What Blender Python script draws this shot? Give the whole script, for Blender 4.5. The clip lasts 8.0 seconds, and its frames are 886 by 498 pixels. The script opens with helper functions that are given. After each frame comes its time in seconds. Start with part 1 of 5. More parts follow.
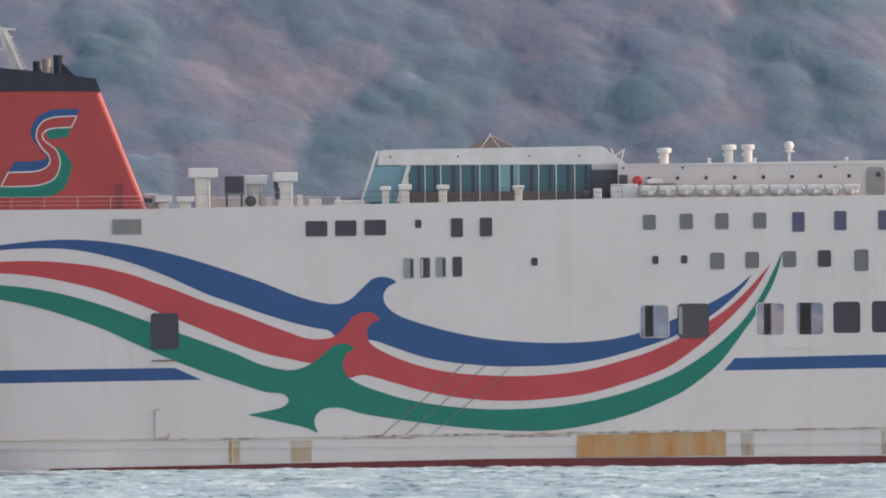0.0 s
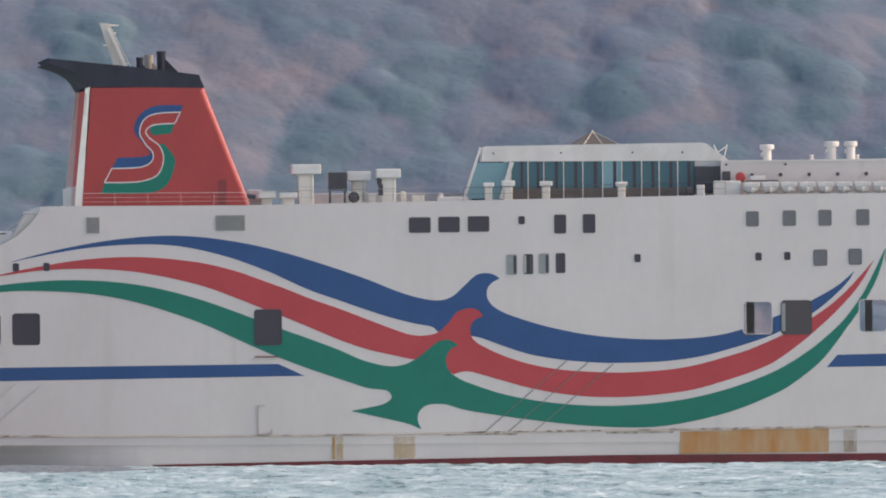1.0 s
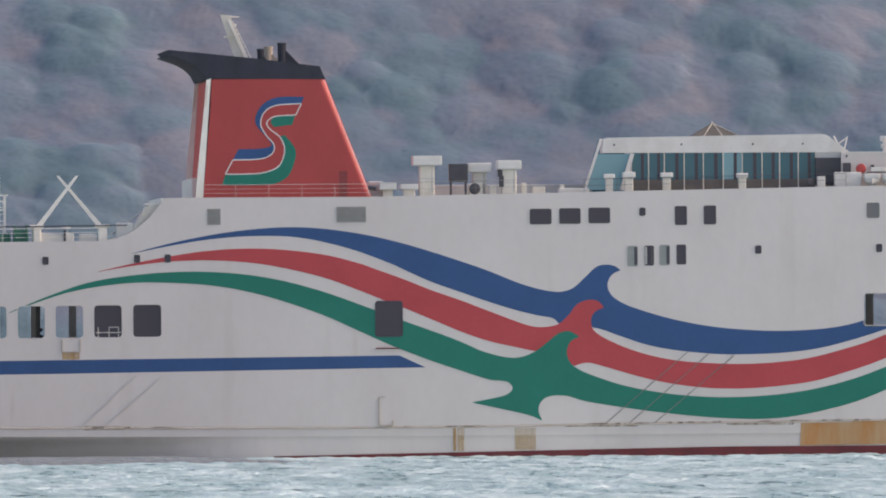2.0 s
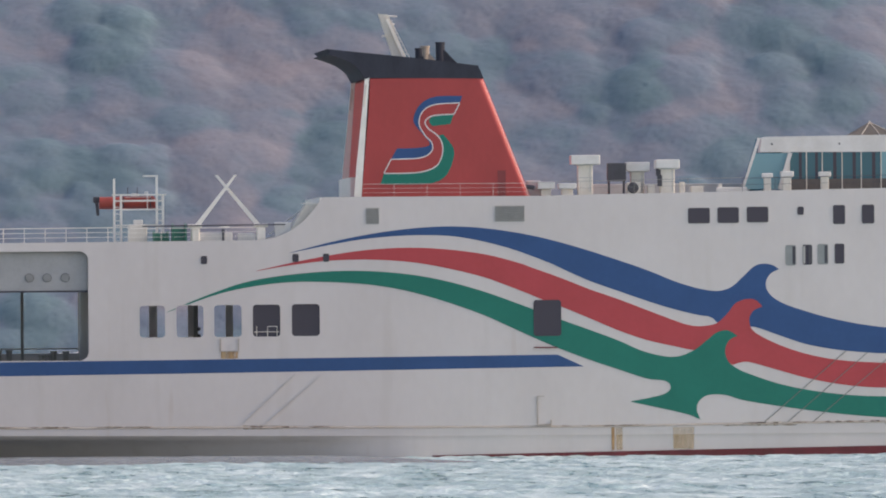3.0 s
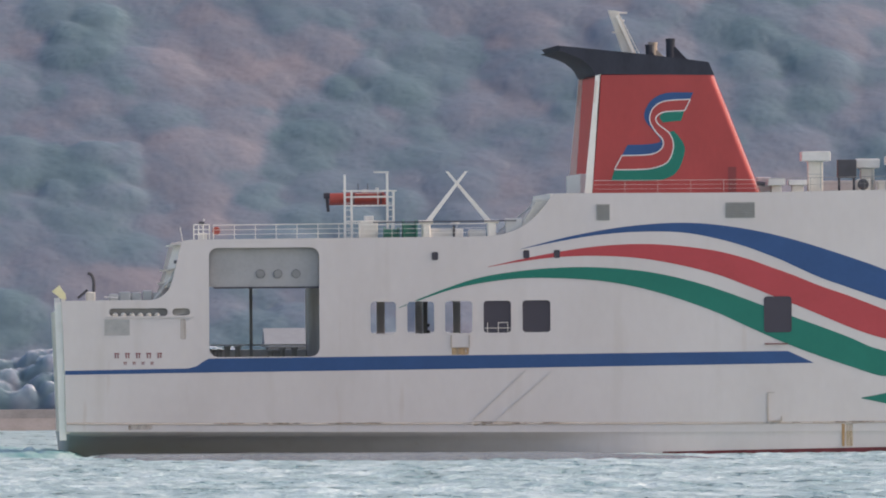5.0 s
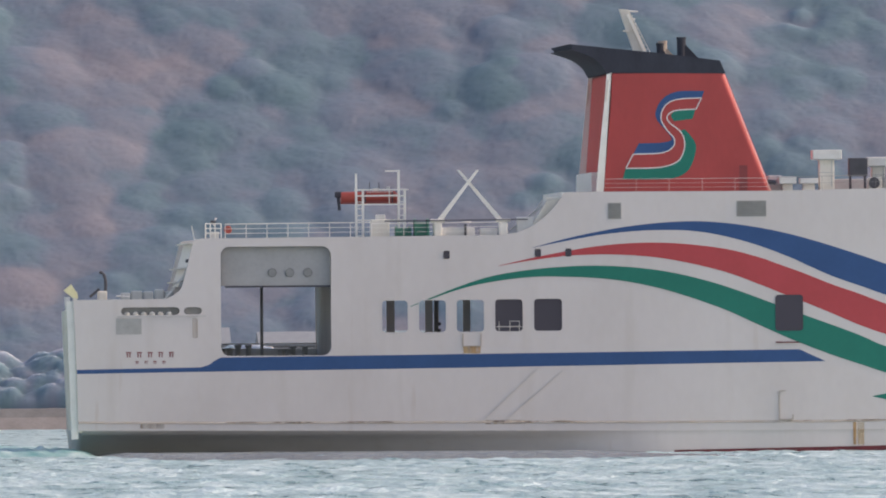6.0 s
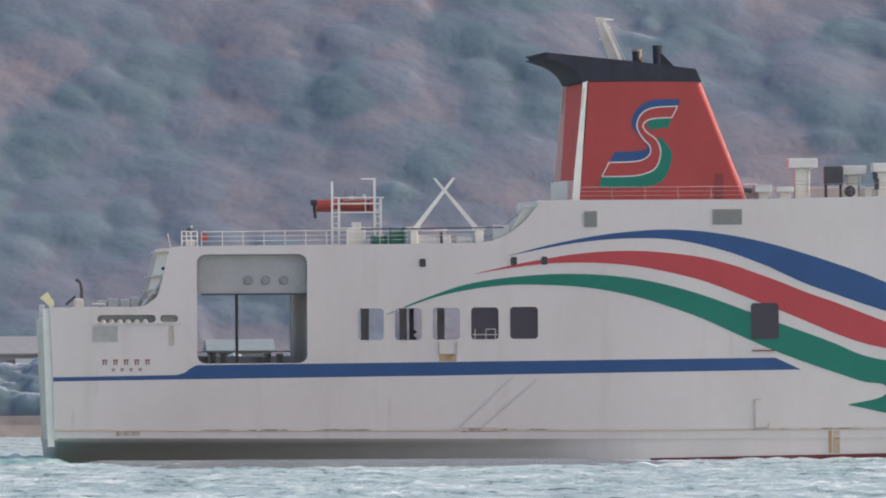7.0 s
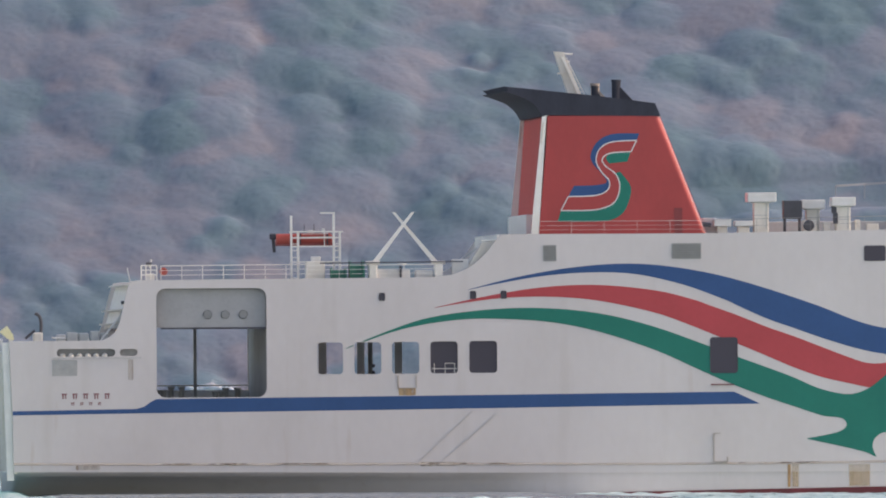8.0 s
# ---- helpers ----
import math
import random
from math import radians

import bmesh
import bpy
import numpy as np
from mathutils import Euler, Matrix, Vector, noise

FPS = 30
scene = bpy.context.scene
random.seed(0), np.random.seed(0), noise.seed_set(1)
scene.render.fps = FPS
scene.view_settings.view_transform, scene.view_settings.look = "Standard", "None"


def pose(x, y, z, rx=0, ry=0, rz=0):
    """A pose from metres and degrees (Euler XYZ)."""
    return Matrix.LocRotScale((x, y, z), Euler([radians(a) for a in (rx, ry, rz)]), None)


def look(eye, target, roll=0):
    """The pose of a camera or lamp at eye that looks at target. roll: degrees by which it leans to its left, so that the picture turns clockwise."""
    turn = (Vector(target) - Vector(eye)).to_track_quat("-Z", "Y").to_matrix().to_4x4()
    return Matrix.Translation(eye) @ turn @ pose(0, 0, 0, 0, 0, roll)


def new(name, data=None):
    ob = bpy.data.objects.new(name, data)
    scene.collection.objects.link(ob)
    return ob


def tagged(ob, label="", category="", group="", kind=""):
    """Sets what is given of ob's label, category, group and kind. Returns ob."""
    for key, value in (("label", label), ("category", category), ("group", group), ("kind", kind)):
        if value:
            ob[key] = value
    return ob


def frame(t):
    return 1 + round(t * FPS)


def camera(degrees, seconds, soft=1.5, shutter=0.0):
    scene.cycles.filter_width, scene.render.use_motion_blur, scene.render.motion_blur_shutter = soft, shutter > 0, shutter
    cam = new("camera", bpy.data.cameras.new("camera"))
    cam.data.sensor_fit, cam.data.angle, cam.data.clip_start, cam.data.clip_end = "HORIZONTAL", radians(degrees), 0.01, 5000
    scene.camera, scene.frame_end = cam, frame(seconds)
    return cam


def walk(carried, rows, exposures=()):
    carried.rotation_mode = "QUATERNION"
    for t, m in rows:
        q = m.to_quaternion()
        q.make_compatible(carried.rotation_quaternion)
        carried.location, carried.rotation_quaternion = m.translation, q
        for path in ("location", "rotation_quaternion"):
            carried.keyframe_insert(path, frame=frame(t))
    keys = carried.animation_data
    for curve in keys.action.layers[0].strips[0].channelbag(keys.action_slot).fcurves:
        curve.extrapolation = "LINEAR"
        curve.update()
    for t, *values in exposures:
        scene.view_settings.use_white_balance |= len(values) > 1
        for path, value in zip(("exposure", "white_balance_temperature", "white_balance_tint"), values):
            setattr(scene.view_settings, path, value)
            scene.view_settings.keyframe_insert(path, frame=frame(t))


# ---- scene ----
# ---------------------------------------------------------------- camera and its walk
EYE = (0.0, 0.0, 4.5)
cam = camera(2.339, 8.0, soft=1.9)
# seconds, pan to the right, tilt up, roll, in degrees
AIM = [
    (0.0, 2.9852, 0.4075, -0.437), (0.5, 3.0032, 0.4071, -0.413), (1.0, 3.0531, 0.3997, -0.389), (1.2, 3.0812, 0.3937, -0.403),
    (2.3, 3.0705, 0.3780, -0.400), (2.5, 3.0453, 0.3812, -0.431), (3.0, 2.9965, 0.3799, -0.414), (3.5, 3.0157, 0.3724, -0.427),
    (4.0, 2.9954, 0.3658, -0.418), (4.5, 3.0102, 0.3667, -0.470), (4.7, 3.0093, 0.3734, -0.400), (5.8, 3.2774, 0.3676, -0.414),
    (6.0, 3.3778, 0.3705, -0.421), (6.5, 3.6236, 0.3630, -0.385), (7.0, 3.7812, 0.3910, -0.352), (7.5, 3.9632, 0.4626, -0.386),
    (8.0, 4.2290, 0.4801, -0.350),
]


def aim(pan, tilt, roll):
    p, q = radians(pan), radians(tilt)
    return look(EYE, (EYE[0] + 1000 * math.sin(p) * math.cos(q), EYE[1] + 1000 * math.cos(p) * math.cos(q), EYE[2] + 1000 * math.sin(q)), roll)


walk(cam, [(t, aim(p, q, r)) for t, p, q, r in AIM], exposures=[(0.0, 0.59, 7720, 20), (6.9, 0.59, 7720, 20), (7.5, 0.67, 7720, 20), (8.0, 0.67, 7720, 20)])

# ---------------------------------------------------------------- world and sun
SUN_EL, SUN_AZ = 34.0, 92.5      # degrees above the horizon, and from +y towards +x
world = bpy.data.worlds.new("world")
scene.world = world
world.use_nodes = True
wn = world.node_tree
sky = wn.nodes.new("ShaderNodeTexSky")
sky.sky_type, sky.sun_disc = "NISHITA", False
sky.sun_elevation, sky.sun_rotation = radians(SUN_EL), radians(SUN_AZ)
sky.air_density, sky.dust_density, sky.ozone_density = 1.0, 1.5, 1.0
wn.links.new(sky.outputs[0], wn.nodes["Background"].inputs[0])
wn.nodes["Background"].inputs[1].default_value = 0.15

sun = new("sun", bpy.data.lights.new("sun", "SUN"))
sun.data.energy, sun.data.angle, sun.data.color = 1.5, radians(9.0), (1.0, 0.90, 0.78)
se, sa = radians(SUN_EL), radians(SUN_AZ)
sun.matrix_world = look((0, 0, 300), (-100 * math.sin(sa) * math.cos(se), -100 * math.cos(sa) * math.cos(se), 300 - 100 * math.sin(se)))


# ---------------------------------------------------------------- materials
def surface(name, col, col2=None, rough=0.5, metal=0.0, scale=1.0, stretch=(1, 1, 1), bump=0.0, bump_scale=None, spec=0.5, fine=None, island=None):
    """Paint, metal or stone: two colours mixed by a broad and a fine noise, a little relief and uneven gloss."""
    m = bpy.data.materials.new(name)
    m.use_nodes = True
    nt = m.node_tree
    b = nt.nodes["Principled BSDF"]
    col2 = col2 or tuple(c * 0.82 for c in col)
    tc = nt.nodes.new("ShaderNodeTexCoord")
    mp = nt.nodes.new("ShaderNodeMapping")
    mp.inputs["Scale"].default_value = stretch
    nt.links.new(tc.outputs["Object"], mp.inputs[0])
    n1, n2 = nt.nodes.new("ShaderNodeTexNoise"), nt.nodes.new("ShaderNodeTexNoise")
    n1.inputs["Scale"].default_value, n1.inputs["Detail"].default_value = scale, 6
    n2.inputs["Scale"].default_value, n2.inputs["Detail"].default_value = fine or scale * 9, 4
    nt.links.new(mp.outputs[0], n1.inputs[0])
    nt.links.new(mp.outputs[0], n2.inputs[0])
    add = nt.nodes.new("ShaderNodeMath")
    add.operation = "MULTIPLY_ADD"
    add.inputs[1].default_value = 0.35
    nt.links.new(n2.outputs["Fac"], add.inputs[0])
    nt.links.new(n1.outputs["Fac"], add.inputs[2])
    ramp = nt.nodes.new("ShaderNodeMapRange")
    ramp.inputs["From Min"].default_value, ramp.inputs["From Max"].default_value = 0.5, 0.95
    nt.links.new(add.outputs[0], ramp.inputs[0])
    mix = nt.nodes.new("ShaderNodeMix")
    mix.data_type = "RGBA"
    mix.inputs["A"].default_value, mix.inputs["B"].default_value = (*col, 1), (*col2, 1)
    nt.links.new(ramp.outputs[0], mix.inputs["Factor"])
    nt.links.new(mix.outputs["Result"], b.inputs["Base Color"])
    b.inputs["Metallic"].default_value = metal
    b.inputs["Specular IOR Level"].default_value = spec
    rr = nt.nodes.new("ShaderNodeMapRange")
    rr.inputs["To Min"].default_value, rr.inputs["To Max"].default_value = max(rough - 0.08, 0.02), min(rough + 0.12, 1)
    nt.links.new(n2.outputs["Fac"], rr.inputs[0])
    nt.links.new(rr.outputs[0], b.inputs["Roughness"])
    if bump:
        bp = nt.nodes.new("ShaderNodeBump")
        bp.inputs["Strength"].default_value, bp.inputs["Distance"].default_value = 1.0, bump
        nb = n2
        if bump_scale:
            nb = nt.nodes.new("ShaderNodeTexNoise")
            nb.inputs["Scale"].default_value, nb.inputs["Detail"].default_value = bump_scale, 5
            nt.links.new(mp.outputs[0], nb.inputs[0])
        nt.links.new(nb.outputs["Fac"], bp.inputs["Height"])
        nt.links.new(bp.outputs[0], b.inputs["Normal"])
    return m


def hull_paint():
    """White ship's paint with faint plating waves, run-down dirt and a few rust runs."""
    m = surface("hull_white", (0.676, 0.628, 0.606), (0.616, 0.566, 0.541), rough=0.42, scale=0.16, stretch=(1, 1, 0.6), fine=1.6, bump=0.012, bump_scale=0.9)
    nt = m.node_tree
    b = nt.nodes["Principled BSDF"]
    base = b.inputs["Base Color"].links[0].from_socket
    tc = nt.nodes.new("ShaderNodeTexCoord")
    for scl, lo, hi, colour, amount in (((0.55, 0.55, 0.05), 0.57, 0.80, (0.50, 0.44, 0.38), 0.30), ((0.9, 0.9, 0.10), 0.66, 0.86, (0.44, 0.30, 0.20), 0.45)):
        mp = nt.nodes.new("ShaderNodeMapping")
        mp.inputs["Scale"].default_value = scl
        nt.links.new(tc.outputs["Object"], mp.inputs[0])
        n = nt.nodes.new("ShaderNodeTexNoise")
        n.inputs["Scale"].default_value, n.inputs["Detail"].default_value = 1.0, 7
        nt.links.new(mp.outputs[0], n.inputs[0])
        r = nt.nodes.new("ShaderNodeMapRange")
        r.inputs["From Min"].default_value, r.inputs["From Max"].default_value, r.inputs["To Max"].default_value = lo, hi, amount
        nt.links.new(n.outputs["Fac"], r.inputs[0])
        mix = nt.nodes.new("ShaderNodeMix")
        mix.data_type = "RGBA"
        mix.inputs["B"].default_value = (*colour, 1)
        nt.links.new(r.outputs[0], mix.inputs["Factor"])
        nt.links.new(base, mix.inputs["A"])
        base = mix.outputs["Result"]
    nt.links.new(base, b.inputs["Base Color"])
    return m


def glass(name, tint, rough=0.03, through_it=0.0):
    m = bpy.data.materials.new(name)
    m.use_nodes = True
    b = m.node_tree.nodes["Principled BSDF"]
    b.inputs["Base Color"].default_value = (*tint, 1)
    b.inputs["Roughness"].default_value = rough
    b.inputs["IOR"].default_value = 1.5
    b.inputs["Transmission Weight"].default_value = through_it
    return m


HULL = hull_paint()
WHITE = surface("white_steel", (0.74, 0.72, 0.695), (0.62, 0.60, 0.565), rough=0.45, scale=0.8)
OLD_WHITE = surface("weathered_white", (0.76, 0.72, 0.65), (0.60, 0.54, 0.46), rough=0.6, scale=0.7, stretch=(1, 1, 0.4))
# white raised to stand for light on aft faces, jibs, fins and rails
LIT_WHITE = surface("lit_white", (0.90, 0.86, 0.79), (0.80, 0.76, 0.69), rough=0.5, scale=0.9)
GREY = surface("deck_grey", (0.52, 0.52, 0.50), (0.42, 0.42, 0.41), rough=0.7, scale=0.5)
INNER = surface("inner_grey", (0.70, 0.69, 0.68), (0.60, 0.59, 0.58), rough=0.7, scale=0.5)
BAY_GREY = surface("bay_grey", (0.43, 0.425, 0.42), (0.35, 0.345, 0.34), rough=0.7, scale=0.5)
LOUVRE = surface("louvre_grey", (0.44, 0.43, 0.41), (0.35, 0.345, 0.33), rough=0.6, scale=2)
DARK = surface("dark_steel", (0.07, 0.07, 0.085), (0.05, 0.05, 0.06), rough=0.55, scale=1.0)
BLACK = surface("funnel_black", (0.060, 0.064, 0.082), (0.045, 0.048, 0.060), rough=0.75, scale=0.7, stretch=(1, 1, 0.4), spec=0.08)
BLUE = surface("stripe_blue", (0.036, 0.100, 0.245), (0.031, 0.086, 0.21), spec=0.25, rough=0.45, scale=0.3, fine=2.5, bump=0.012, bump_scale=0.9)
RED = surface("stripe_red", (0.53, 0.068, 0.078), (0.46, 0.06, 0.066), spec=0.4, rough=0.45, scale=0.3, fine=2.5, bump=0.012, bump_scale=0.9)
GREEN = surface("stripe_green", (0.006, 0.200, 0.148), (0.006, 0.175, 0.130), spec=0.25, rough=0.45, scale=0.3, fine=2.5, bump=0.012, bump_scale=0.9)
FUNNEL_RED = surface("funnel_red", (0.47, 0.058, 0.056), (0.40, 0.050, 0.048), rough=0.4, scale=0.4, stretch=(1, 1, 0.5), bump=0.01, bump_scale=0.8)
# brighter copy of the funnel red, standing for light on its aft wall
LIT_RED = surface("lit_red", (0.70, 0.05, 0.05), (0.62, 0.045, 0.045), rough=0.4, scale=0.5)
HATCH_RED = surface("hatch_red", (0.27, 0.045, 0.048), (0.21, 0.04, 0.04), rough=0.5, scale=1.0)
BOOT_RED = surface("boot_red", (0.19, 0.03, 0.038), (0.10, 0.028, 0.03), rough=0.7, scale=0.5)
RUST = surface("rust_patch", (0.50, 0.215, 0.065), (0.52, 0.40, 0.26), rough=0.8, scale=0.8, stretch=(1, 1, 0.22), fine=3)
PANE = glass("dark_pane", (0.055, 0.058, 0.085))
PANE_BLUE = glass("blue_pane", (0.085, 0.095, 0.17), 0.05)
PANE_GREY = glass("grey_pane", (0.155, 0.16, 0.175), 0.15)
PANE_PALE = surface("drawn_curtain", (0.30, 0.32, 0.31), (0.24, 0.255, 0.25), rough=0.5, scale=2)
PANE_TEAL = glass("teal_pane", (0.040, 0.145, 0.190), 0.04)
# paler tint stands for reflections in the corner and one side pane
TEAL_LIGHT = glass("pale_teal_pane", (0.17, 0.36, 0.42), 0.06)
PIPE_TAN = surface("pipe_tan", (0.38, 0.32, 0.27), (0.30, 0.25, 0.21), rough=0.7, scale=1.5)
PANE_SMOKE = glass("smoke_pane", (0.075, 0.074, 0.085), 0.08)
WET_GREY = surface("door_grey", (0.30, 0.30, 0.29), (0.24, 0.24, 0.23), rough=0.5, scale=1.5)
RAFT = surface("raft_shell", (0.66, 0.65, 0.635), (0.54, 0.53, 0.51), rough=0.7, scale=1.5, spec=0.25)
ORANGE = surface("boat_orange", (0.50, 0.085, 0.06), (0.40, 0.065, 0.05), rough=0.5, scale=1.5)
WINCH_GREEN = surface("winch_green", (0.015, 0.15, 0.10), (0.012, 0.11, 0.07), rough=0.5, scale=2)
YELLOW = surface("worn_yellow", (0.86, 0.77, 0.46), (0.70, 0.61, 0.36), rough=0.5, scale=2)
CANVAS = surface("skylight_brown", (0.13, 0.118, 0.098), (0.10, 0.09, 0.075), rough=0.6, scale=2)
SILL = surface("sill_brown", (0.10, 0.088, 0.085), (0.14, 0.125, 0.115), rough=0.6, scale=1.5)
WORN_BAR = surface("worn_bar", (0.17, 0.18, 0.17), (0.24, 0.23, 0.21), rough=0.7, scale=2)
NAME_RED = surface("name_red", (0.30, 0.12, 0.12), rough=0.6, scale=3)
FOAM = surface("wake_foam", (0.30, 0.47, 0.48), (0.66, 0.74, 0.74), rough=0.4, scale=0.45, stretch=(1, 0.2, 1), fine=2.2)
CHURN = surface("churned_water", (0.10, 0.38, 0.37), (0.72, 0.86, 0.83), rough=0.4, scale=0.5, stretch=(1, 0.06, 1), fine=1.8, bump=0.1, bump_scale=1.0)
# dark colour stands for the hull mirrored in smooth water
REFLECT_DARK = surface("hull_reflection", (0.16, 0.20, 0.22), (0.22, 0.26, 0.28), rough=0.2, scale=0.3, stretch=(1, 0.1, 1), fine=1.5, bump=0.08, bump_scale=1.2)
SCUFF = surface("scuffed_white", (0.60, 0.58, 0.56), (0.50, 0.47, 0.45), rough=0.6, scale=1.5)


def stained(name, col, col2, amount, lo=0.36):
    """A thin stain that lets the paint under it show through in streaks."""
    m = surface(name, col, col2, rough=0.75, scale=1.6, stretch=(1, 1, 0.12))
    nt = m.node_tree
    tc, mp, n = nt.nodes.new("ShaderNodeTexCoord"), nt.nodes.new("ShaderNodeMapping"), nt.nodes.new("ShaderNodeTexNoise")
    mp.inputs["Scale"].default_value = (2.6, 2.6, 0.35)
    n.inputs["Scale"].default_value, n.inputs["Detail"].default_value = 1.0, 6
    r = nt.nodes.new("ShaderNodeMapRange")
    r.inputs["From Min"].default_value, r.inputs["From Max"].default_value, r.inputs["To Max"].default_value = lo, 0.64, amount
    nt.links.new(tc.outputs["Object"], mp.inputs[0])
    nt.links.new(mp.outputs[0], n.inputs[0])
    nt.links.new(n.outputs["Fac"], r.inputs[0])
    nt.links.new(r.outputs[0], nt.nodes["Principled BSDF"].inputs["Alpha"])
    return m


RUST_PALE = stained("rust_stain", (0.62, 0.42, 0.22), (0.50, 0.28, 0.12), 0.85, 0.1)
RUST_DARK = stained("dark_rust", (0.20, 0.145, 0.11), (0.30, 0.21, 0.14), 0.5)
TAN_STAIN = stained("tan_stain", (0.64, 0.46, 0.25), (0.60, 0.42, 0.22), 0.42, 0.0)
# worn tan, greyed a little to draw the strake's thin shadow line
STRAKE = surface("worn_strake", (0.47, 0.43, 0.40), (0.38, 0.32, 0.26), rough=0.6, scale=0.5, fine=2.5)
STAIN = stained("faint_stain", (0.52, 0.42, 0.32), (0.46, 0.35, 0.25), 0.5, 0.15)


# ---------------------------------------------------------------- building helpers
def part(name, bm, material, parent, label="", loc=(0, 0, 0)):
    """Links a bmesh or mesh as one mesh object under a thing or a part."""
    me = bm
    if isinstance(bm, bmesh.types.BMesh):
        me = bpy.data.meshes.new(name)
        bm.to_mesh(me)
        bm.free()
    if material and not me.materials:
        me.materials.append(material)
    ob = new(name, me)
    ob.parent = parent
    ob.location = loc
    return tagged(ob, label)


def smooth(me):
    me.polygons.foreach_set("use_smooth", [True] * len(me.polygons))
    return me


def curve_through(points, steps=6, closed=False):
    """A smooth line through control points (Catmull-Rom)."""
    p = [Vector(q) for q in points]
    out = []
    n = len(p)
    for i in range(n if closed else n - 1):
        a, b, c, d = (p[(i + k) % n] if closed else p[min(max(i + k, 0), n - 1)] for k in (-1, 0, 1, 2))
        for s in range(steps):
            t = s / steps
            out.append(0.5 * (2 * b + (c - a) * t + (2 * a - 5 * b + 4 * c - d) * t * t + (3 * b - a - 3 * c + d) * t ** 3))
    if not closed:
        out.append(p[-1])
    return [tuple(v) for v in out]


def rounded(x0, z0, x1, z1, r=0.15, n=4):
    r = min(r, (x1 - x0) / 2.01, (z1 - z0) / 2.01)
    out = []
    for cx, cz, a0 in ((x1 - r, z1 - r, 0), (x0 + r, z1 - r, 90), (x0 + r, z0 + r, 180), (x1 - r, z0 + r, 270)):
        for k in range(n + 1):
            a = radians(a0 + 90 * k / n)
            out.append((cx + r * math.cos(a), cz + r * math.sin(a)))
    return out


def plate(loops, y0, y1):
    """An upright plate: outline and holes in x and z, from y0 to y1."""
    cu = bpy.data.curves.new("outline", "CURVE")
    cu.dimensions, cu.fill_mode, cu.extrude = "2D", "BOTH", abs(y1 - y0) / 2
    for loop in loops:
        sp = cu.splines.new("POLY")
        sp.points.add(len(loop) - 1)
        for q, (x, z) in zip(sp.points, loop):
            q.co = (x, z, 0, 1)
        sp.use_cyclic_u = True
    ob = bpy.data.objects.new("outline", cu)
    scene.collection.objects.link(ob)
    me = bpy.data.meshes.new_from_object(ob.evaluated_get(bpy.context.evaluated_depsgraph_get()))
    bpy.data.objects.remove(ob)
    bpy.data.curves.remove(cu)
    me.materials.clear()
    co = np.empty(len(me.vertices) * 3)
    me.vertices.foreach_get("co", co)
    co = co.reshape(-1, 3)
    co = np.stack([co[:, 0], co[:, 2] + (y0 + y1) / 2, co[:, 1]], 1)
    me.vertices.foreach_set("co", co.ravel())
    me.flip_normals()
    me.update()
    return me


def box(x0, y0, z0, x1, y1, z1, bevel=0.0, bm=None):
    bm = bm or bmesh.new()
    r = bmesh.ops.create_cube(bm, size=1, matrix=Matrix.LocRotScale(((x0 + x1) / 2, (y0 + y1) / 2, (z0 + z1) / 2), None, (x1 - x0, y1 - y0, z1 - z0)))
    if bevel:
        es = list({e for v in r["verts"] for e in v.link_edges})
        bmesh.ops.bevel(bm, geom=es, offset=bevel, segments=2, profile=0.5, affect="EDGES")
    return bm


def rod(a, b, r, r2=None, n=8, bm=None):
    bm = bm or bmesh.new()
    a, b = Vector(a), Vector(b)
    m = Matrix.Translation((a + b) / 2) @ (b - a).to_track_quat("Z", "Y").to_matrix().to_4x4()
    bmesh.ops.create_cone(bm, cap_ends=True, segments=n, radius1=r, radius2=r if r2 is None else r2, depth=(b - a).length, matrix=m)
    return bm


def beam(a, b, w, d, bm=None):
    """A square bar from a to b."""
    bm = bm or bmesh.new()
    a, b = Vector(a), Vector(b)
    m = Matrix.Translation((a + b) / 2) @ (b - a).to_track_quat("Z", "Y").to_matrix().to_4x4() @ Matrix.Diagonal((w, d, (b - a).length, 1))
    bmesh.ops.create_cube(bm, size=1, matrix=m)
    return bm


def lathe(profile, n=16, bm=None, at=(0, 0, 0), axis="Z"):
    """A turned shape: (radius, height) from bottom to top."""
    bm = bm or bmesh.new()
    rings = []
    for r, h in profile:
        ring = []
        for k in range(n):
            a = 2 * math.pi * k / n
            p = (r * math.cos(a), r * math.sin(a), h)
            if axis == "X":
                p = (h, r * math.cos(a), r * math.sin(a))
            if axis == "Y":
                p = (r * math.cos(a), h, r * math.sin(a))
            ring.append(bm.verts.new((p[0] + at[0], p[1] + at[1], p[2] + at[2])))
        rings.append(ring)
    for lo, hi in zip(rings, rings[1:]):
        for k in range(n):
            bm.faces.new((lo[k], lo[(k + 1) % n], hi[(k + 1) % n], hi[k]))
    bm.faces.new(rings[0][::-1])
    bm.faces.new(rings[-1])
    bmesh.ops.recalc_face_normals(bm, faces=bm.faces)
    return bm


def loft(rings, closed=True, caps=True):
    """Skins a row of like-numbered rings of points."""
    bm = bmesh.new()
    vs = [[bm.verts.new(p) for p in ring] for ring in rings]
    n = len(vs[0])
    for lo, hi in zip(vs, vs[1:]):
        for k in range(n if closed else n - 1):
            bm.faces.new((lo[k], lo[(k + 1) % n], hi[(k + 1) % n], hi[k]))
    if caps and closed:
        bm.faces.new(vs[0][::-1])
        bm.faces.new(vs[-1])
    bmesh.ops.recalc_face_normals(bm, faces=bm.faces)
    return bm

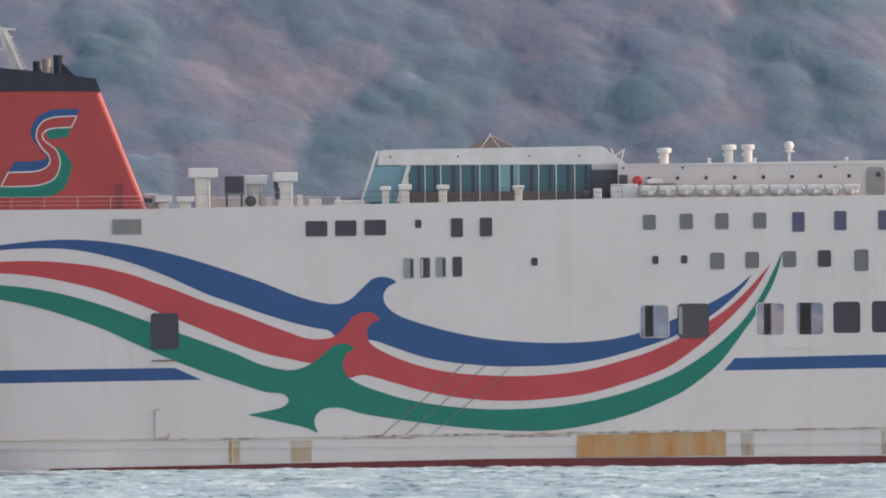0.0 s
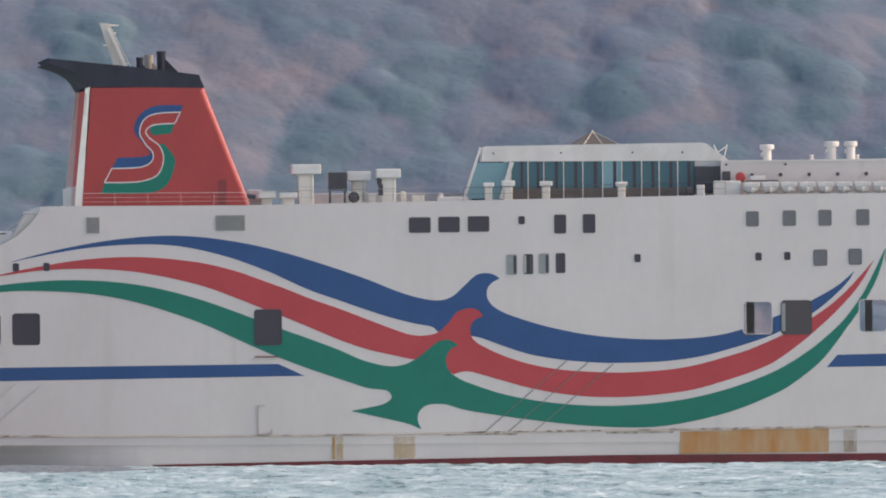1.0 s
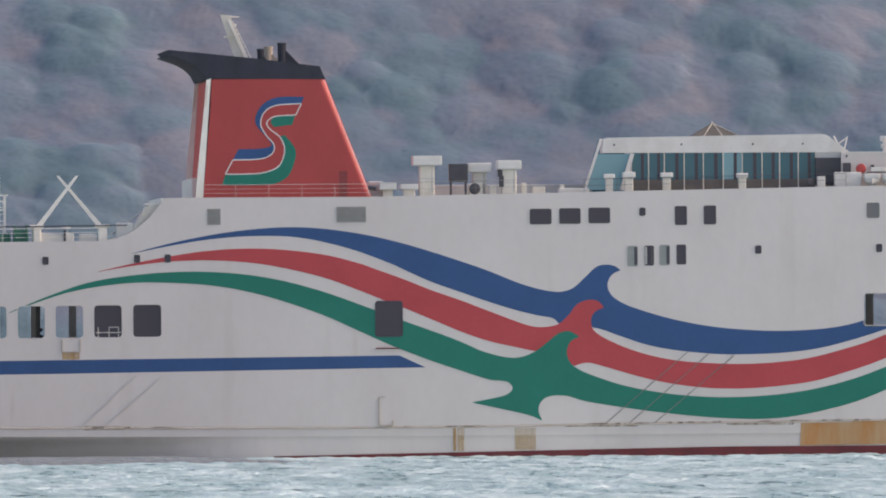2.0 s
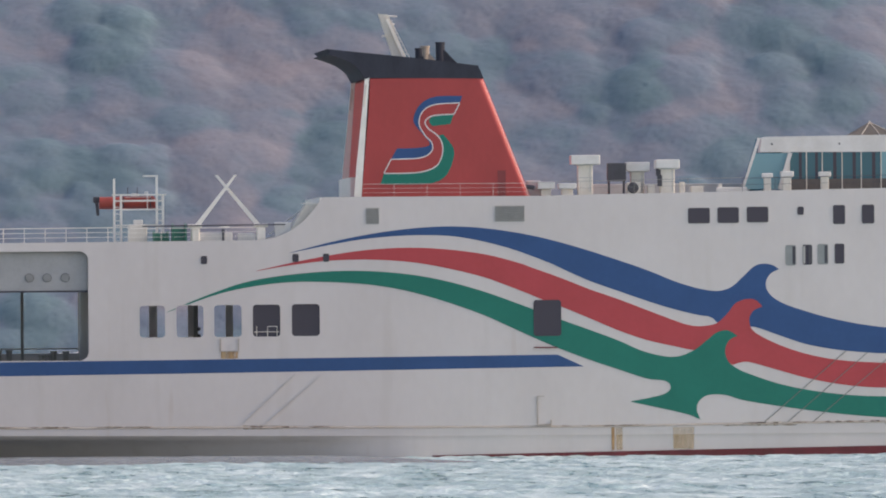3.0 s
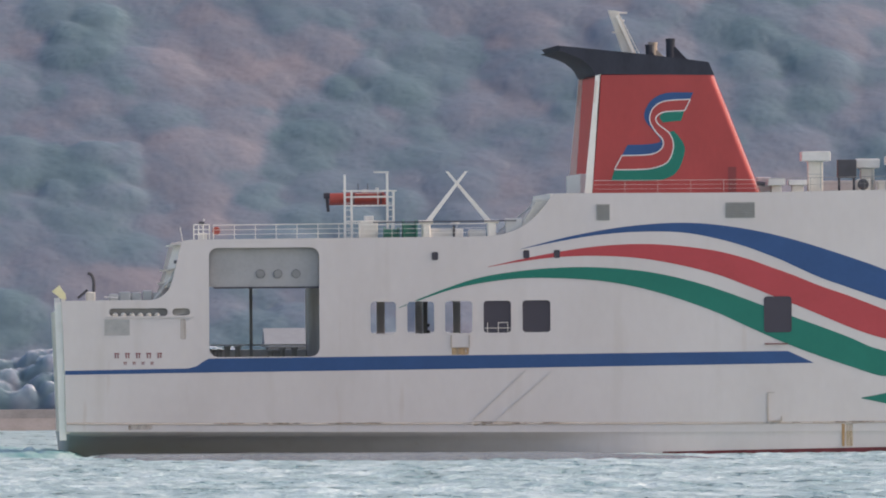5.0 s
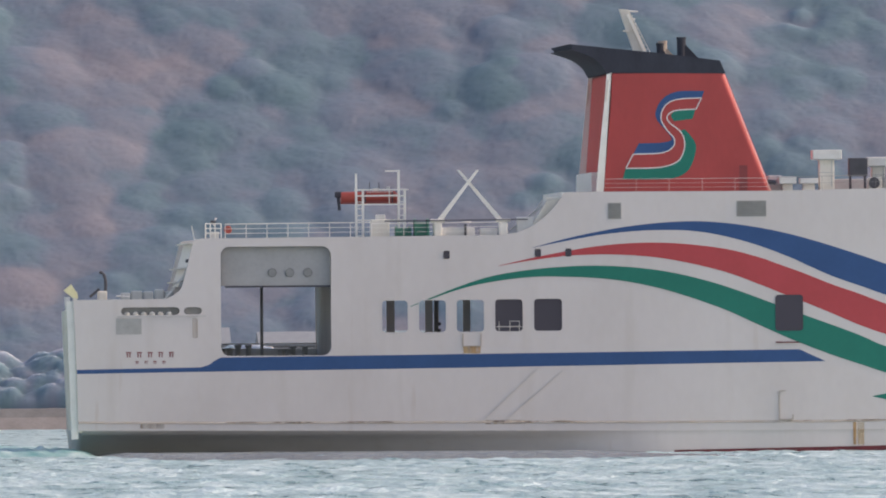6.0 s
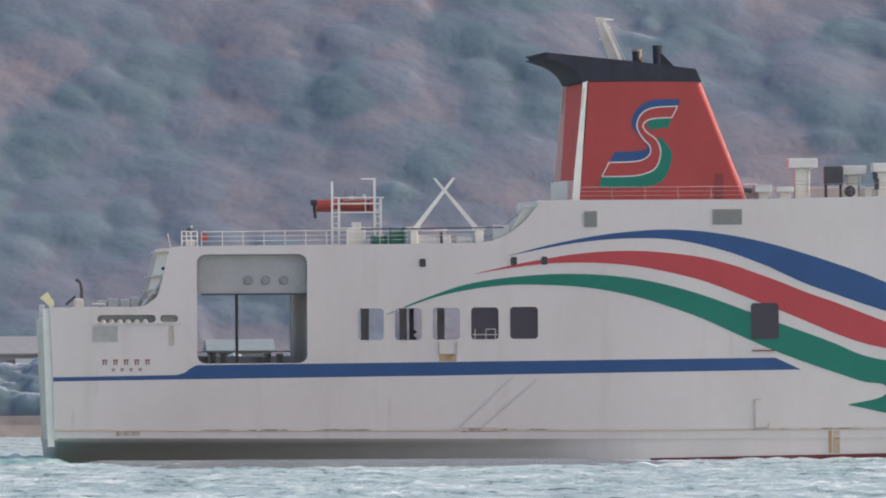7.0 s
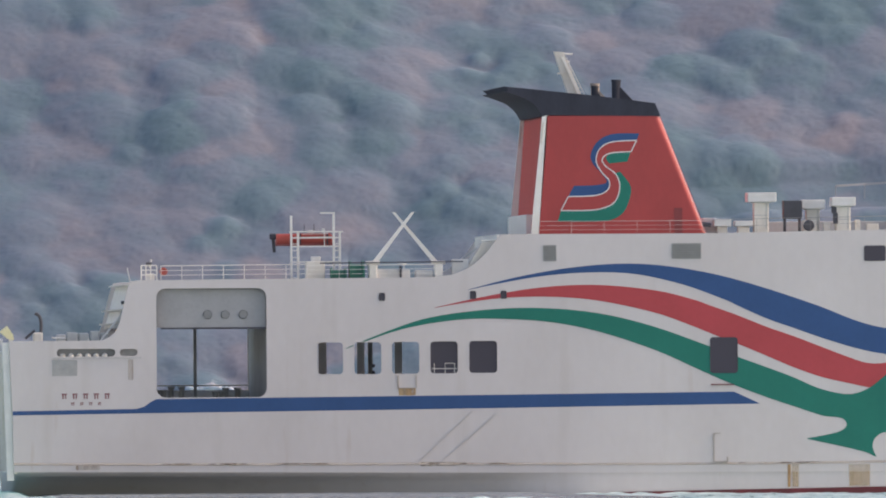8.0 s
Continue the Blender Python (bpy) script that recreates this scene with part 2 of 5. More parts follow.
# ---------------------------------------------------------------- sea
def heights(X, Y):
    """Short wind waves: many small trains of differing length and heading."""
    rng = np.random.RandomState(4)
    Z = np.zeros_like(X)
    for k in range(60):
        lam = 1.6 * (6.0 / 1.6) ** rng.rand()
        head = radians(rng.normal(-70, 40))
        amp = 0.0085 * lam ** 0.6
        kx, ky = 2 * math.pi / lam * math.cos(head), 2 * math.pi / lam * math.sin(head)
        ph = kx * X + ky * Y + rng.rand() * 6.28 + 0.9 * np.sin(X * 0.11 * rng.rand() + Y * 0.08 * rng.rand() + k)
        Z += amp * (np.sin(ph) + 0.3 * np.sin(2 * ph + 0.5))
    gust = 0.72 + 0.30 * np.sin(X * 0.21 + 1.3 * np.sin(Y * 0.031)) * np.sin(Y * 0.063 + X * 0.05)
    return Z * gust


def sea_material():
    """Turbid, ruffled coastal water, with sky glints and dark reflections coloured in as long wind streaks."""
    m = bpy.data.materials.new("sea_water")
    m.use_nodes = True
    nt = m.node_tree
    b = nt.nodes["Principled BSDF"]
    b.inputs["IOR"].default_value = 1.333
    tc = nt.nodes.new("ShaderNodeTexCoord")
    total = None
    for scl, weight in (((0.30, 0.022, 1), 0.6), ((1.1, 0.075, 1), 0.4)):
        mp = nt.nodes.new("ShaderNodeMapping")
        mp.inputs["Scale"].default_value = scl
        nt.links.new(tc.outputs["Object"], mp.inputs[0])
        n = nt.nodes.new("ShaderNodeTexNoise")
        n.inputs["Scale"].default_value, n.inputs["Detail"].default_value = 1.0, 5
        nt.links.new(mp.outputs[0], n.inputs[0])
        k = nt.nodes.new("ShaderNodeMath")
        k.operation = "MULTIPLY_ADD"
        k.inputs[1].default_value, k.inputs[2].default_value = weight, 0.0
        nt.links.new(n.outputs["Fac"], k.inputs[0])
        if total:
            nt.links.new(total.outputs[0], k.inputs[2])
        total = k
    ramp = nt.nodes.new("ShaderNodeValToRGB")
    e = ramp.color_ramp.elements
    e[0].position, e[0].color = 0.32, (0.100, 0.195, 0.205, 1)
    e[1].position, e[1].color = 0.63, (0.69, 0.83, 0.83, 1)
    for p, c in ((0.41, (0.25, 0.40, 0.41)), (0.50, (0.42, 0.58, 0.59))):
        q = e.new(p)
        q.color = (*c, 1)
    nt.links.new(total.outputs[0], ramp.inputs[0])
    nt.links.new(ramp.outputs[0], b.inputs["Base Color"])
    rr = nt.nodes.new("ShaderNodeMapRange")
    rr.inputs["To Min"].default_value, rr.inputs["To Max"].default_value = 0.12, 0.5
    nt.links.new(total.outputs[0], rr.inputs[0])
    nt.links.new(rr.outputs[0], b.inputs["Roughness"])
    bump = None
    for scl, dist in ((0.9, 0.35), (3.0, 0.12)):
        n = nt.nodes.new("ShaderNodeTexNoise")
        n.inputs["Scale"].default_value, n.inputs["Detail"].default_value = scl, 4
        nt.links.new(tc.outputs["Object"], n.inputs[0])
        bp = nt.nodes.new("ShaderNodeBump")
        bp.inputs["Strength"].default_value, bp.inputs["Distance"].default_value = 1.0, dist
        nt.links.new(n.outputs["Fac"], bp.inputs["Height"])
        if bump:
            nt.links.new(bump.outputs[0], bp.inputs["Normal"])
        bump = bp
    nt.links.new(bump.outputs[0], b.inputs["Normal"])
    return m


def grid_mesh(name, X, Y, Z):
    ny, nx = X.shape
    me = bpy.data.meshes.new(name)
    me.vertices.add(nx * ny)
    me.vertices.foreach_set("co", np.stack([X, Y, Z], -1).astype(np.float32).ravel())
    i = (np.arange(ny - 1)[:, None] * nx + np.arange(nx - 1)[None]).ravel()
    quads = np.stack([i, i + 1, i + nx + 1, i + nx], 1).astype(np.int32)
    me.loops.add(quads.size)
    me.loops.foreach_set("vertex_index", quads.ravel())
    me.polygons.add(len(quads))
    me.polygons.foreach_set("loop_start", np.arange(len(quads), dtype=np.int32) * 4)
    me.polygons.foreach_set("use_smooth", np.ones(len(quads), dtype=bool))
    me.update(calc_edges=True)
    return me


def build_sea():
    xs = np.concatenate([np.linspace(-4500, -60, 24), np.arange(-30, 200, 0.5), np.linspace(205, 260, 30), np.linspace(300, 4500, 24)])
    ys = np.concatenate([np.linspace(-3000, 880, 14), np.arange(900, 1720, 0.85), np.arange(1722, 2830, 4.0), np.linspace(2900, 4800, 6)])
    X, Y = np.meshgrid(xs, ys)
    Z = heights(X, Y)
    far = np.clip((Y - 1720) / 60, 0, 1)
    Z = Z * (1 - 0.65 * far)
    out = (X < -40) | (X > 262) | (Y < 890) | (Y > 2850)
    Z[out] = 0
    ob = new("sea", grid_mesh("sea", X, Y, Z))
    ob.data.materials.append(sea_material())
    return tagged(ob, "choppy pale blue-green sea water with small wind waves", "sea", kind="structure")


sea = build_sea()


# ---------------------------------------------------------------- wooded hill behind
SHORE = 2800.0


def ground_height(x, y):
    """The shore shelf, then a slope with folds that run down to the sea."""
    d = np.maximum(y - SHORE, 0)
    rise = 2.4 * np.clip(d / 3, 0, 1) + np.maximum(d - 60, 0) * 0.56
    fold = 7 * np.sin(x * 0.047 + d * 0.030 + 0.6) + 5 * np.sin(x * 0.093 - d * 0.041 + 2.0) + 2.5 * np.sin(x * 0.19 + d * 0.085)
    return np.where(y < SHORE, -2.0, rise + fold * np.clip((d - 60) / 80, 0, 1) * 0.14)


def build_land():
    xs = np.concatenate([np.linspace(-4600, -50, 30), np.arange(0, 600, 6.0), np.linspace(650, 4600, 30)])
    ys = np.concatenate([[SHORE - 6, SHORE, SHORE + 4, SHORE + 9, SHORE + 16, SHORE + 40], np.arange(SHORE + 60, SHORE + 560, 6.0), np.linspace(SHORE + 600, 4850, 14)])
    X, Y = np.meshgrid(xs, ys)
    ob = new("ground", grid_mesh("ground", X, Y, ground_height(X, Y)))
    ob.data.materials.append(surface("hill_ground", (0.17, 0.135, 0.12), (0.10, 0.10, 0.085), rough=0.95, scale=0.06, bump=0.5, bump_scale=0.4))
    return tagged(ob, "steep hillside ground and low shore behind the water", "hill", kind="structure")


build_land()


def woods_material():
    """Winter crowns: evergreen, mixed and bare by kind, mottled at two scales, with distance haze tinted into the
    colours.
    """
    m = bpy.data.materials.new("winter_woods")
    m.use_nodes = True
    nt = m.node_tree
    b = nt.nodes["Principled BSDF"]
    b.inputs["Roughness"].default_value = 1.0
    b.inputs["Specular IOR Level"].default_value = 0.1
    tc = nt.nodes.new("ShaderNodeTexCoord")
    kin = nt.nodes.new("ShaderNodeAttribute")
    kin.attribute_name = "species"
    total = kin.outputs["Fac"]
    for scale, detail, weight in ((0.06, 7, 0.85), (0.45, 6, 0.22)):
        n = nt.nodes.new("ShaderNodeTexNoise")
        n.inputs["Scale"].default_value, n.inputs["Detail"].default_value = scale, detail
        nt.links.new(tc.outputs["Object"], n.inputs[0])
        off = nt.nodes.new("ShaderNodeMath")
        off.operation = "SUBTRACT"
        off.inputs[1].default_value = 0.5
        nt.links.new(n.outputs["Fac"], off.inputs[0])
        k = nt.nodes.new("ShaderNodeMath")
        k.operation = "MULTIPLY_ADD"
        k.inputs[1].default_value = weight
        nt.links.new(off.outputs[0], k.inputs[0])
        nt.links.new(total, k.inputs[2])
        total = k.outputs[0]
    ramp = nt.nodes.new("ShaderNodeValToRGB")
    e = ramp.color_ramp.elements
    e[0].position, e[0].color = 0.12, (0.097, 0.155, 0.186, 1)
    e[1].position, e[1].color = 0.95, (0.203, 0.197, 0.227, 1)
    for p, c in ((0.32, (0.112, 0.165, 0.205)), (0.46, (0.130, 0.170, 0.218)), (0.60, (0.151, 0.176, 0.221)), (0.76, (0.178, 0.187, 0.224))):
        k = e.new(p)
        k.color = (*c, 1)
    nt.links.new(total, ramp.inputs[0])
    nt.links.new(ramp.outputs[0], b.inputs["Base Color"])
    b.inputs["Subsurface Weight"].default_value = 0.9          # wide scatter softens the crowns as distance haze would
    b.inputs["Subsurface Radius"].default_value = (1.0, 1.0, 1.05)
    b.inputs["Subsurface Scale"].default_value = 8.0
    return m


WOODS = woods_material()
# dark and pale stands also carry the slope's shaded and lit patches
# stands of trees: x, height on the slope, half width, and kind (below 0 evergreen, above 0 bare)
STANDS = [
    (105, 34, 7, -1.0), (137, 40, 6, -1.0), (120, 40, 5, -0.8), (108, 49, 6, -0.7), (135, 55, 6, -0.7), (121, 46, 9, 1.0), (126, 37, 7, 0.7), (142, 49, 4, 1.0),
    (174, 43, 3, -1.2), (181, 48, 3, -1.0), (209, 47, 10, -1.2), (196, 54, 4, -0.6), (191, 42, 6, 0.8), (169, 50, 5, 0.8), (188, 50, 3, 0.7), (146, 45, 3, -1.0),
    (156, 35, 8, -1.0), (170, 60, 6, -1.0), (162, 49, 3, -0.9), (190, 59, 7, 0.8), (276, 61, 6, -1.0), (251, 53, 5, -0.9), (255, 59, 4, 1.0), (271, 44, 5, 0.8),
]


def swell(X, Y, rng, short, long, n):
    """Smooth random swells between two lengths, with unit spread."""
    Z = np.zeros_like(X)
    for k in range(n):
        lam, a = short * (long / short) ** rng.rand(), rng.rand() * 6.28
        Z += lam ** 0.5 * np.sin(6.28 / lam * (X * math.cos(a) + Y * math.sin(a)) + rng.rand() * 6.28)
    return Z / Z.std()


def build_woods():
    """A closed canopy: rounded crowns of many sizes pressing into one another, in clumps, with lumps and twig sprays on each."""
    rng = np.random.RandomState(23)
    step = 0.36
    xs, ys = np.arange(58, 336, step), np.arange(SHORE + 44, SHORE + 250, step)
    X, Y = np.meshgrid(xs, ys)
    G = ground_height(X, Y)
    top, kind = np.full_like(X, 2.1), np.full_like(X, 0.5)
    coarse = np.meshgrid(np.arange(50, 346, 2.0), np.arange(ys[0] - 4, ys[-1] + 6, 2.0))
    stand = swell(*coarse, rng, 14, 46, 26)
    clump = swell(coarse[0], coarse[1] * 0.6, rng, 9, 24, 22)
    for y in np.arange(ys[0] + 2, ys[-1], 2.9):
        for x in np.arange(xs[0], xs[-1], 3.0):
            px, py = x + rng.uniform(-1.9, 1.9), y + rng.uniform(-1.9, 1.9)
            ci, cj = int((py - ys[0] + 4) / 2), int((px - 50) / 2)
            g = float(ground_height(px, py))
            kin = 0.62 * stand[ci, cj] + rng.normal(0, 0.42)
            for sx, sz, sr, sv in STANDS:
                kin += 2.0 * sv * math.exp(-((px - sx) / sr) ** 2 - ((g + 2 - sz) / (0.55 * sr)) ** 2)
            green = kin < -0.75
            r = rng.choice([1.6, 2.2, 3.0, 4.2]) * rng.uniform(0.9, 1.2) * (0.95 if green else 1.2)
            tall = 1.7 + 0.22 * clump[ci, cj] + rng.uniform(0, 0.7) + (0.35 if green else 0.0)
            i0, i1 = np.searchsorted(ys, (py - r, py + r))
            j0, j1 = np.searchsorted(xs, (px - r, px + r))
            if i1 <= i0 or j1 <= j0:
                continue
            d2 = ((X[i0:i1, j0:j1] - px) ** 2 + (Y[i0:i1, j0:j1] - py) ** 2) / r ** 2
            h = np.where(d2 < 1, tall + (0.19 if green else 0.12) * r * np.maximum(1 - d2, 0), 0)
            win = h > top[i0:i1, j0:j1]
            top[i0:i1, j0:j1] = np.where(win, h, top[i0:i1, j0:j1])
            kind[i0:i1, j0:j1] = np.where(win, 0.5 + 0.2 * kin, kind[i0:i1, j0:j1])
    for n in range(7):
        top = (top + np.roll(top, 1, 0) + np.roll(top, -1, 0) + np.roll(top, 1, 1) + np.roll(top, -1, 1)) / 5
        kind = (kind + np.roll(kind, 1, 0) + np.roll(kind, -1, 0) + np.roll(kind, 1, 1) + np.roll(kind, -1, 1)) / 5
    top += 0.025 * swell(X, Y, rng, 0.9, 4.0, 40) + 0.008 * rng.normal(size=X.shape)
    gap = np.clip((np.abs(G - 32 - 0.06 * (X - 225)) - 2.0) / 1.5, 0, 1)          # a terrace with a road
    top *= 1 - 0.45 * (1 - gap) * np.clip((X - 222) / 26, 0, 1)
    edge = np.clip((Y - ys[0]) / 3, 0, 1)
    me = grid_mesh("woods", X + rng.uniform(-0.12, 0.12, X.shape), Y + rng.uniform(-0.12, 0.12, X.shape), G + top * edge - 0.3 * (1 - edge))
    me.attributes.new("species", "FLOAT", "POINT").data.foreach_set("value", np.clip(kind, 0, 1).astype(np.float32).ravel())
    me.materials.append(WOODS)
    ob = new("woods", me)
    return tagged(ob, "dense winter woods of bare brown and dull evergreen crowns on the hillside", "woods", kind="stuff")


build_woods()


# ---------------------------------------------------------------- shore: sea wall, houses, terrace road
CONCRETE = surface("sea_wall", (0.30, 0.27, 0.26), (0.20, 0.18, 0.175), rough=0.9, scale=0.3, stretch=(1, 1, 2))
PLASTER = surface("house_plaster", (0.36, 0.37, 0.39), (0.30, 0.305, 0.315), rough=0.8, scale=0.4)
TILE = surface("roof_tile", (0.22, 0.24, 0.27), (0.16, 0.17, 0.19), rough=0.7, scale=1.2)
TEAL_ROOF = surface("teal_sheet_roof", (0.25, 0.32, 0.34), (0.21, 0.27, 0.285), rough=0.6, scale=0.8)
PALE_ROOF = surface("pale_sheet_roof", (0.29, 0.31, 0.33), (0.25, 0.265, 0.28), rough=0.6, scale=0.8)
SHADE_GLASS = glass("house_pane", (0.15, 0.16, 0.18), 0.1)


def build_sea_wall():
    w = new("sea_wall", None)
    me = bpy.data.meshes.new("sea_wall")
    bm = loft([[(x, SHORE - 3.2, -1.0), (x, SHORE - 1.2, 1.25), (x, SHORE - 0.9, 2.35), (x, SHORE + 0.6, 2.4), (x, SHORE + 0.6, -1.0)] for x in np.arange(-400, 900, 6.5)])
    bm.to_mesh(me)
    bm.free()
    me.materials.append(CONCRETE)
    bpy.data.objects.remove(w)
    ob = new("sea_wall", me)
    tagged(ob, "low grey-brown concrete sea wall along the far shore", "sea wall", kind="structure")


build_sea_wall()


def house(x, y, w, d, h, roof_h, roof_mat, label):
    """A small house: walls, gabled roof with eaves, windows with panes."""
    z = float(ground_height(x, y)) - 0.15
    ob = new("house")
    ob.location = (x, y, z)
    part("wall", box(-w / 2, -d / 2, 0, w / 2, d / 2, h, 0.03), PLASTER, ob)
    e = 0.5
    part("roof", loft([[(-w / 2 - e, -d / 2 - e, h - 0.1), (-w / 2 - e, -d / 2 - e, h + 0.12), (-w / 2 - e, 0, h + roof_h), (-w / 2 - e, d / 2 + e, h + 0.12), (-w / 2 - e, d / 2 + e, h - 0.1)],
                       [(w / 2 + e, -d / 2 - e, h - 0.1), (w / 2 + e, -d / 2 - e, h + 0.12), (w / 2 + e, 0, h + roof_h), (w / 2 + e, d / 2 + e, h + 0.12), (w / 2 + e, d / 2 + e, h - 0.1)]]), roof_mat, ob)
    n = max(2, int(w / 2.6))
    for f in range(max(1, int(h / 2.7))):
        for k in range(n):
            cx = -w / 2 + w * (k + 0.5) / n
            win = part("window", box(cx - 0.65, -d / 2 - 0.05, 0.9 + f * 2.7, cx + 0.65, -d / 2 + 0.02, 2.1 + f * 2.7), PLASTER, ob)
            part("pane", box(cx - 0.57, -d / 2 - 0.07, 0.98 + f * 2.7, cx + 0.57, -d / 2 - 0.04, 2.02 + f * 2.7), SHADE_GLASS, win)
    tagged(ob, label, "house", "houses on the far shore")


for q in ((104, 2824, 9, 8, 5.4, 1.8, TILE, "pale plastered house with a grey tiled roof"), (116, 2826, 11, 8, 3.2, 1.6, TILE, "low pale house with a grey tiled roof"),
          (124.5, 2826, 6.5, 7, 3.0, 1.4, TILE, "small pale house with a grey tiled roof"), (123, 2838, 10, 8, 6.0, 1.8, TEAL_ROOF, "pale house with a light teal sheet roof"),
          (136.5, 2830, 10, 8, 5.6, 2.0, TEAL_ROOF, "pale house with a light teal sheet roof"), (149.5, 2826, 11, 8, 6.0, 1.8, TILE, "pale two-storey house with a grey tiled roof"),
          (160.5, 2834, 8, 8, 8.4, 1.6, TEAL_ROOF, "tall pale house with a light teal sheet roof"), (172, 2826, 10, 8, 5.4, 1.8, TILE, "pale house with a grey tiled roof"),
          (134.5, 2850, 10, 9, 8.2, 2.4, PALE_ROOF, "tall pale building with a light sheet roof"), (148.5, 2848, 9, 8, 8.2, 1.8, PALE_ROOF, "pale building with a light sheet roof")):
    house(*q)


def build_shrubs():
    """A bank of dark evergreen scrub that climbs from the sea wall to the houses."""
    rng = np.random.RandomState(5)
    xs, ys = np.arange(60, 250, 0.25), np.arange(SHORE + 1.0, SHORE + 17, 0.25)
    X, Y = np.meshgrid(xs, ys)
    D = Y - SHORE - 1.0
    crowns = np.zeros_like(X)
    for n in range(900):
        px, py, r = rng.uniform(60, 250), SHORE + rng.uniform(1, 17), rng.uniform(0.9, 2.2)
        i0, i1 = np.searchsorted(ys, (py - r, py + r))
        j0, j1 = np.searchsorted(xs, (px - r, px + r))
        if i1 <= i0 or j1 <= j0:
            continue
        d2 = ((X[i0:i1, j0:j1] - px) ** 2 + (Y[i0:i1, j0:j1] - py) ** 2) / r ** 2
        crowns[i0:i1, j0:j1] = np.maximum(crowns[i0:i1, j0:j1], rng.uniform(0.1, 1.3) + 0.5 * r * np.maximum(1 - d2, 0))
    for n in range(3):
        crowns = (crowns + np.roll(crowns, 1, 0) + np.roll(crowns, -1, 0) + np.roll(crowns, 1, 1) + np.roll(crowns, -1, 1)) / 5
    bank = (0.6 + 0.40 * np.minimum(D, 13)) * (1 + 0.10 * np.sin(X * 0.33) + 0.07 * np.sin(X * 0.71 + 1))
    rim = np.clip(D / 1.0, 0, 1) * np.clip((16 - D) / 1.5, 0, 1)
    top = rim * (bank + crowns + 0.06 * swell(X, Y, rng, 0.6, 2.4, 40)) + 0.02 * rng.normal(size=X.shape)
    me = grid_mesh("shore_scrub", X, Y, ground_height(X, Y) - 0.1 + top)
    me.attributes.new("species", "FLOAT", "POINT").data.foreach_set("value", np.clip(0.28 + 0.12 * swell(X, Y, rng, 2, 9, 24), 0, 1).astype(np.float32).ravel())
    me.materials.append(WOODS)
    tagged(new("shore_scrub", me), "dark evergreen scrub and low trees above the sea wall", "scrub", kind="stuff")


build_shrubs()


def build_terrace():
    """Where the woods open: a pale guard rail along the slope road."""
    rows = []
    for x in np.arange(225, 420, 4.0):
        zt = 33.0 + 0.06 * (x - 225)
        ys = np.arange(SHORE + 60, SHORE + 260, 0.5)
        y = float(ys[np.argmin(np.abs(ground_height(np.full_like(ys, x), ys) - zt))])
        rows.append((x, y, zt))
    rail_thing = new("road_barrier")
    rail_thing.location = rows[12]
    for a, b in zip(rows[11:17], rows[12:18]):
        o = rows[12]
        part("rail", beam((a[0] - o[0], a[1] - 3 - o[1], a[2] + 1.6 - o[2]), (b[0] - o[0], b[1] - 3 - o[1], b[2] + 1.6 - o[2]), 0.10, 0.28), PLASTER, rail_thing)
        part("post", beam((a[0] - o[0], a[1] - 2.9 - o[1], a[2] - 2.5 - o[2]), (a[0] - o[0], a[1] - 2.9 - o[1], a[2] + 1.6 - o[2]), 0.14, 0.14), PLASTER, rail_thing)
    tagged(rail_thing, "pale steel road barrier on the wooded slope", "barrier")


build_terrace()

# ---------------------------------------------------------------- the ferry: x from the stern forward, y inboard from the near side, z up from the waterline
BEAM = 22.0
ferry = new("ferry")
tagged(ferry, "white car ferry with blue, red and green waves, red funnel, sailing", "ferry")

AFT_WINDOWS = [(22.89, 8.68, 24.90, 11.14), (25.61, 8.67, 27.73, 11.14), (28.40, 8.68, 30.55, 11.15), (31.25, 8.69, 33.40, 11.17), (34.13, 8.71, 36.32, 11.19)]
FORE_WINDOWS = [(88.20, 9.22, 90.40, 11.68), (96.80, 9.32, 98.94, 11.77), (99.75, 9.33, 101.85, 11.80), (102.47, 9.41, 104.60, 11.85), (105.32, 9.43, 107.45, 11.88), (108.1, 9.45, 110.2, 11.90), (110.9, 9.5, 113.0, 11.95)]
FAR_WINDOWS = [(22.1, 8.3, 24.5, 11.5), (25.1, 8.3, 27.4, 11.5), (27.95, 8.3, 30.23, 11.5), (30.78, 8.3, 33.0, 11.5), (87.4, 8.9, 89.95, 11.9), (90.55, 8.9, 93.1, 11.9), (93.7, 8.9, 96.05, 11.9), (96.65, 8.9, 98.85, 11.9), (99.4, 8.9, 101.55, 11.9), (102.4, 8.9, 104.6, 11.9)]
BAY = (11.03, 7.08, 19.18, 15.13)
SLOTS = [(3.65, 10.14, 7.98, 10.71), (8.30, 10.16, 9.62, 10.69)]
OUTLINE = ([(0.42, 1.64), (0.36, 6.1), (0.12, 11.29), (7.0, 11.33)]
           + curve_through([(7.0, 11.33), (7.75, 11.75), (8.25, 12.5), (8.98, 15.35), (9.4, 15.7), (9.95, 15.76)], 4)[1:]
           + [(19.6, 15.81), (31.6, 15.87)]
           + curve_through([(31.6, 15.87), (33.0, 16.08), (34.3, 16.65), (35.5, 17.65), (36.3, 18.7), (36.58, 19.0)], 4)[1:]
           + [(38.3, 19.02), (51.8, 19.0), (67.7, 19.25), (87.0, 19.55), (105, 19.66), (128, 19.9), (128, 1.32), (45, 1.32), (20, 1.50)])


def strake_height(x):
    """The height of the rubbing strake, which sags amidships."""
    return float(np.interp(x, (0, 13, 31, 45, 57, 68, 91, 128), (2.23, 2.12, 2.06, 1.97, 1.95, 2.08, 2.28, 2.6)))


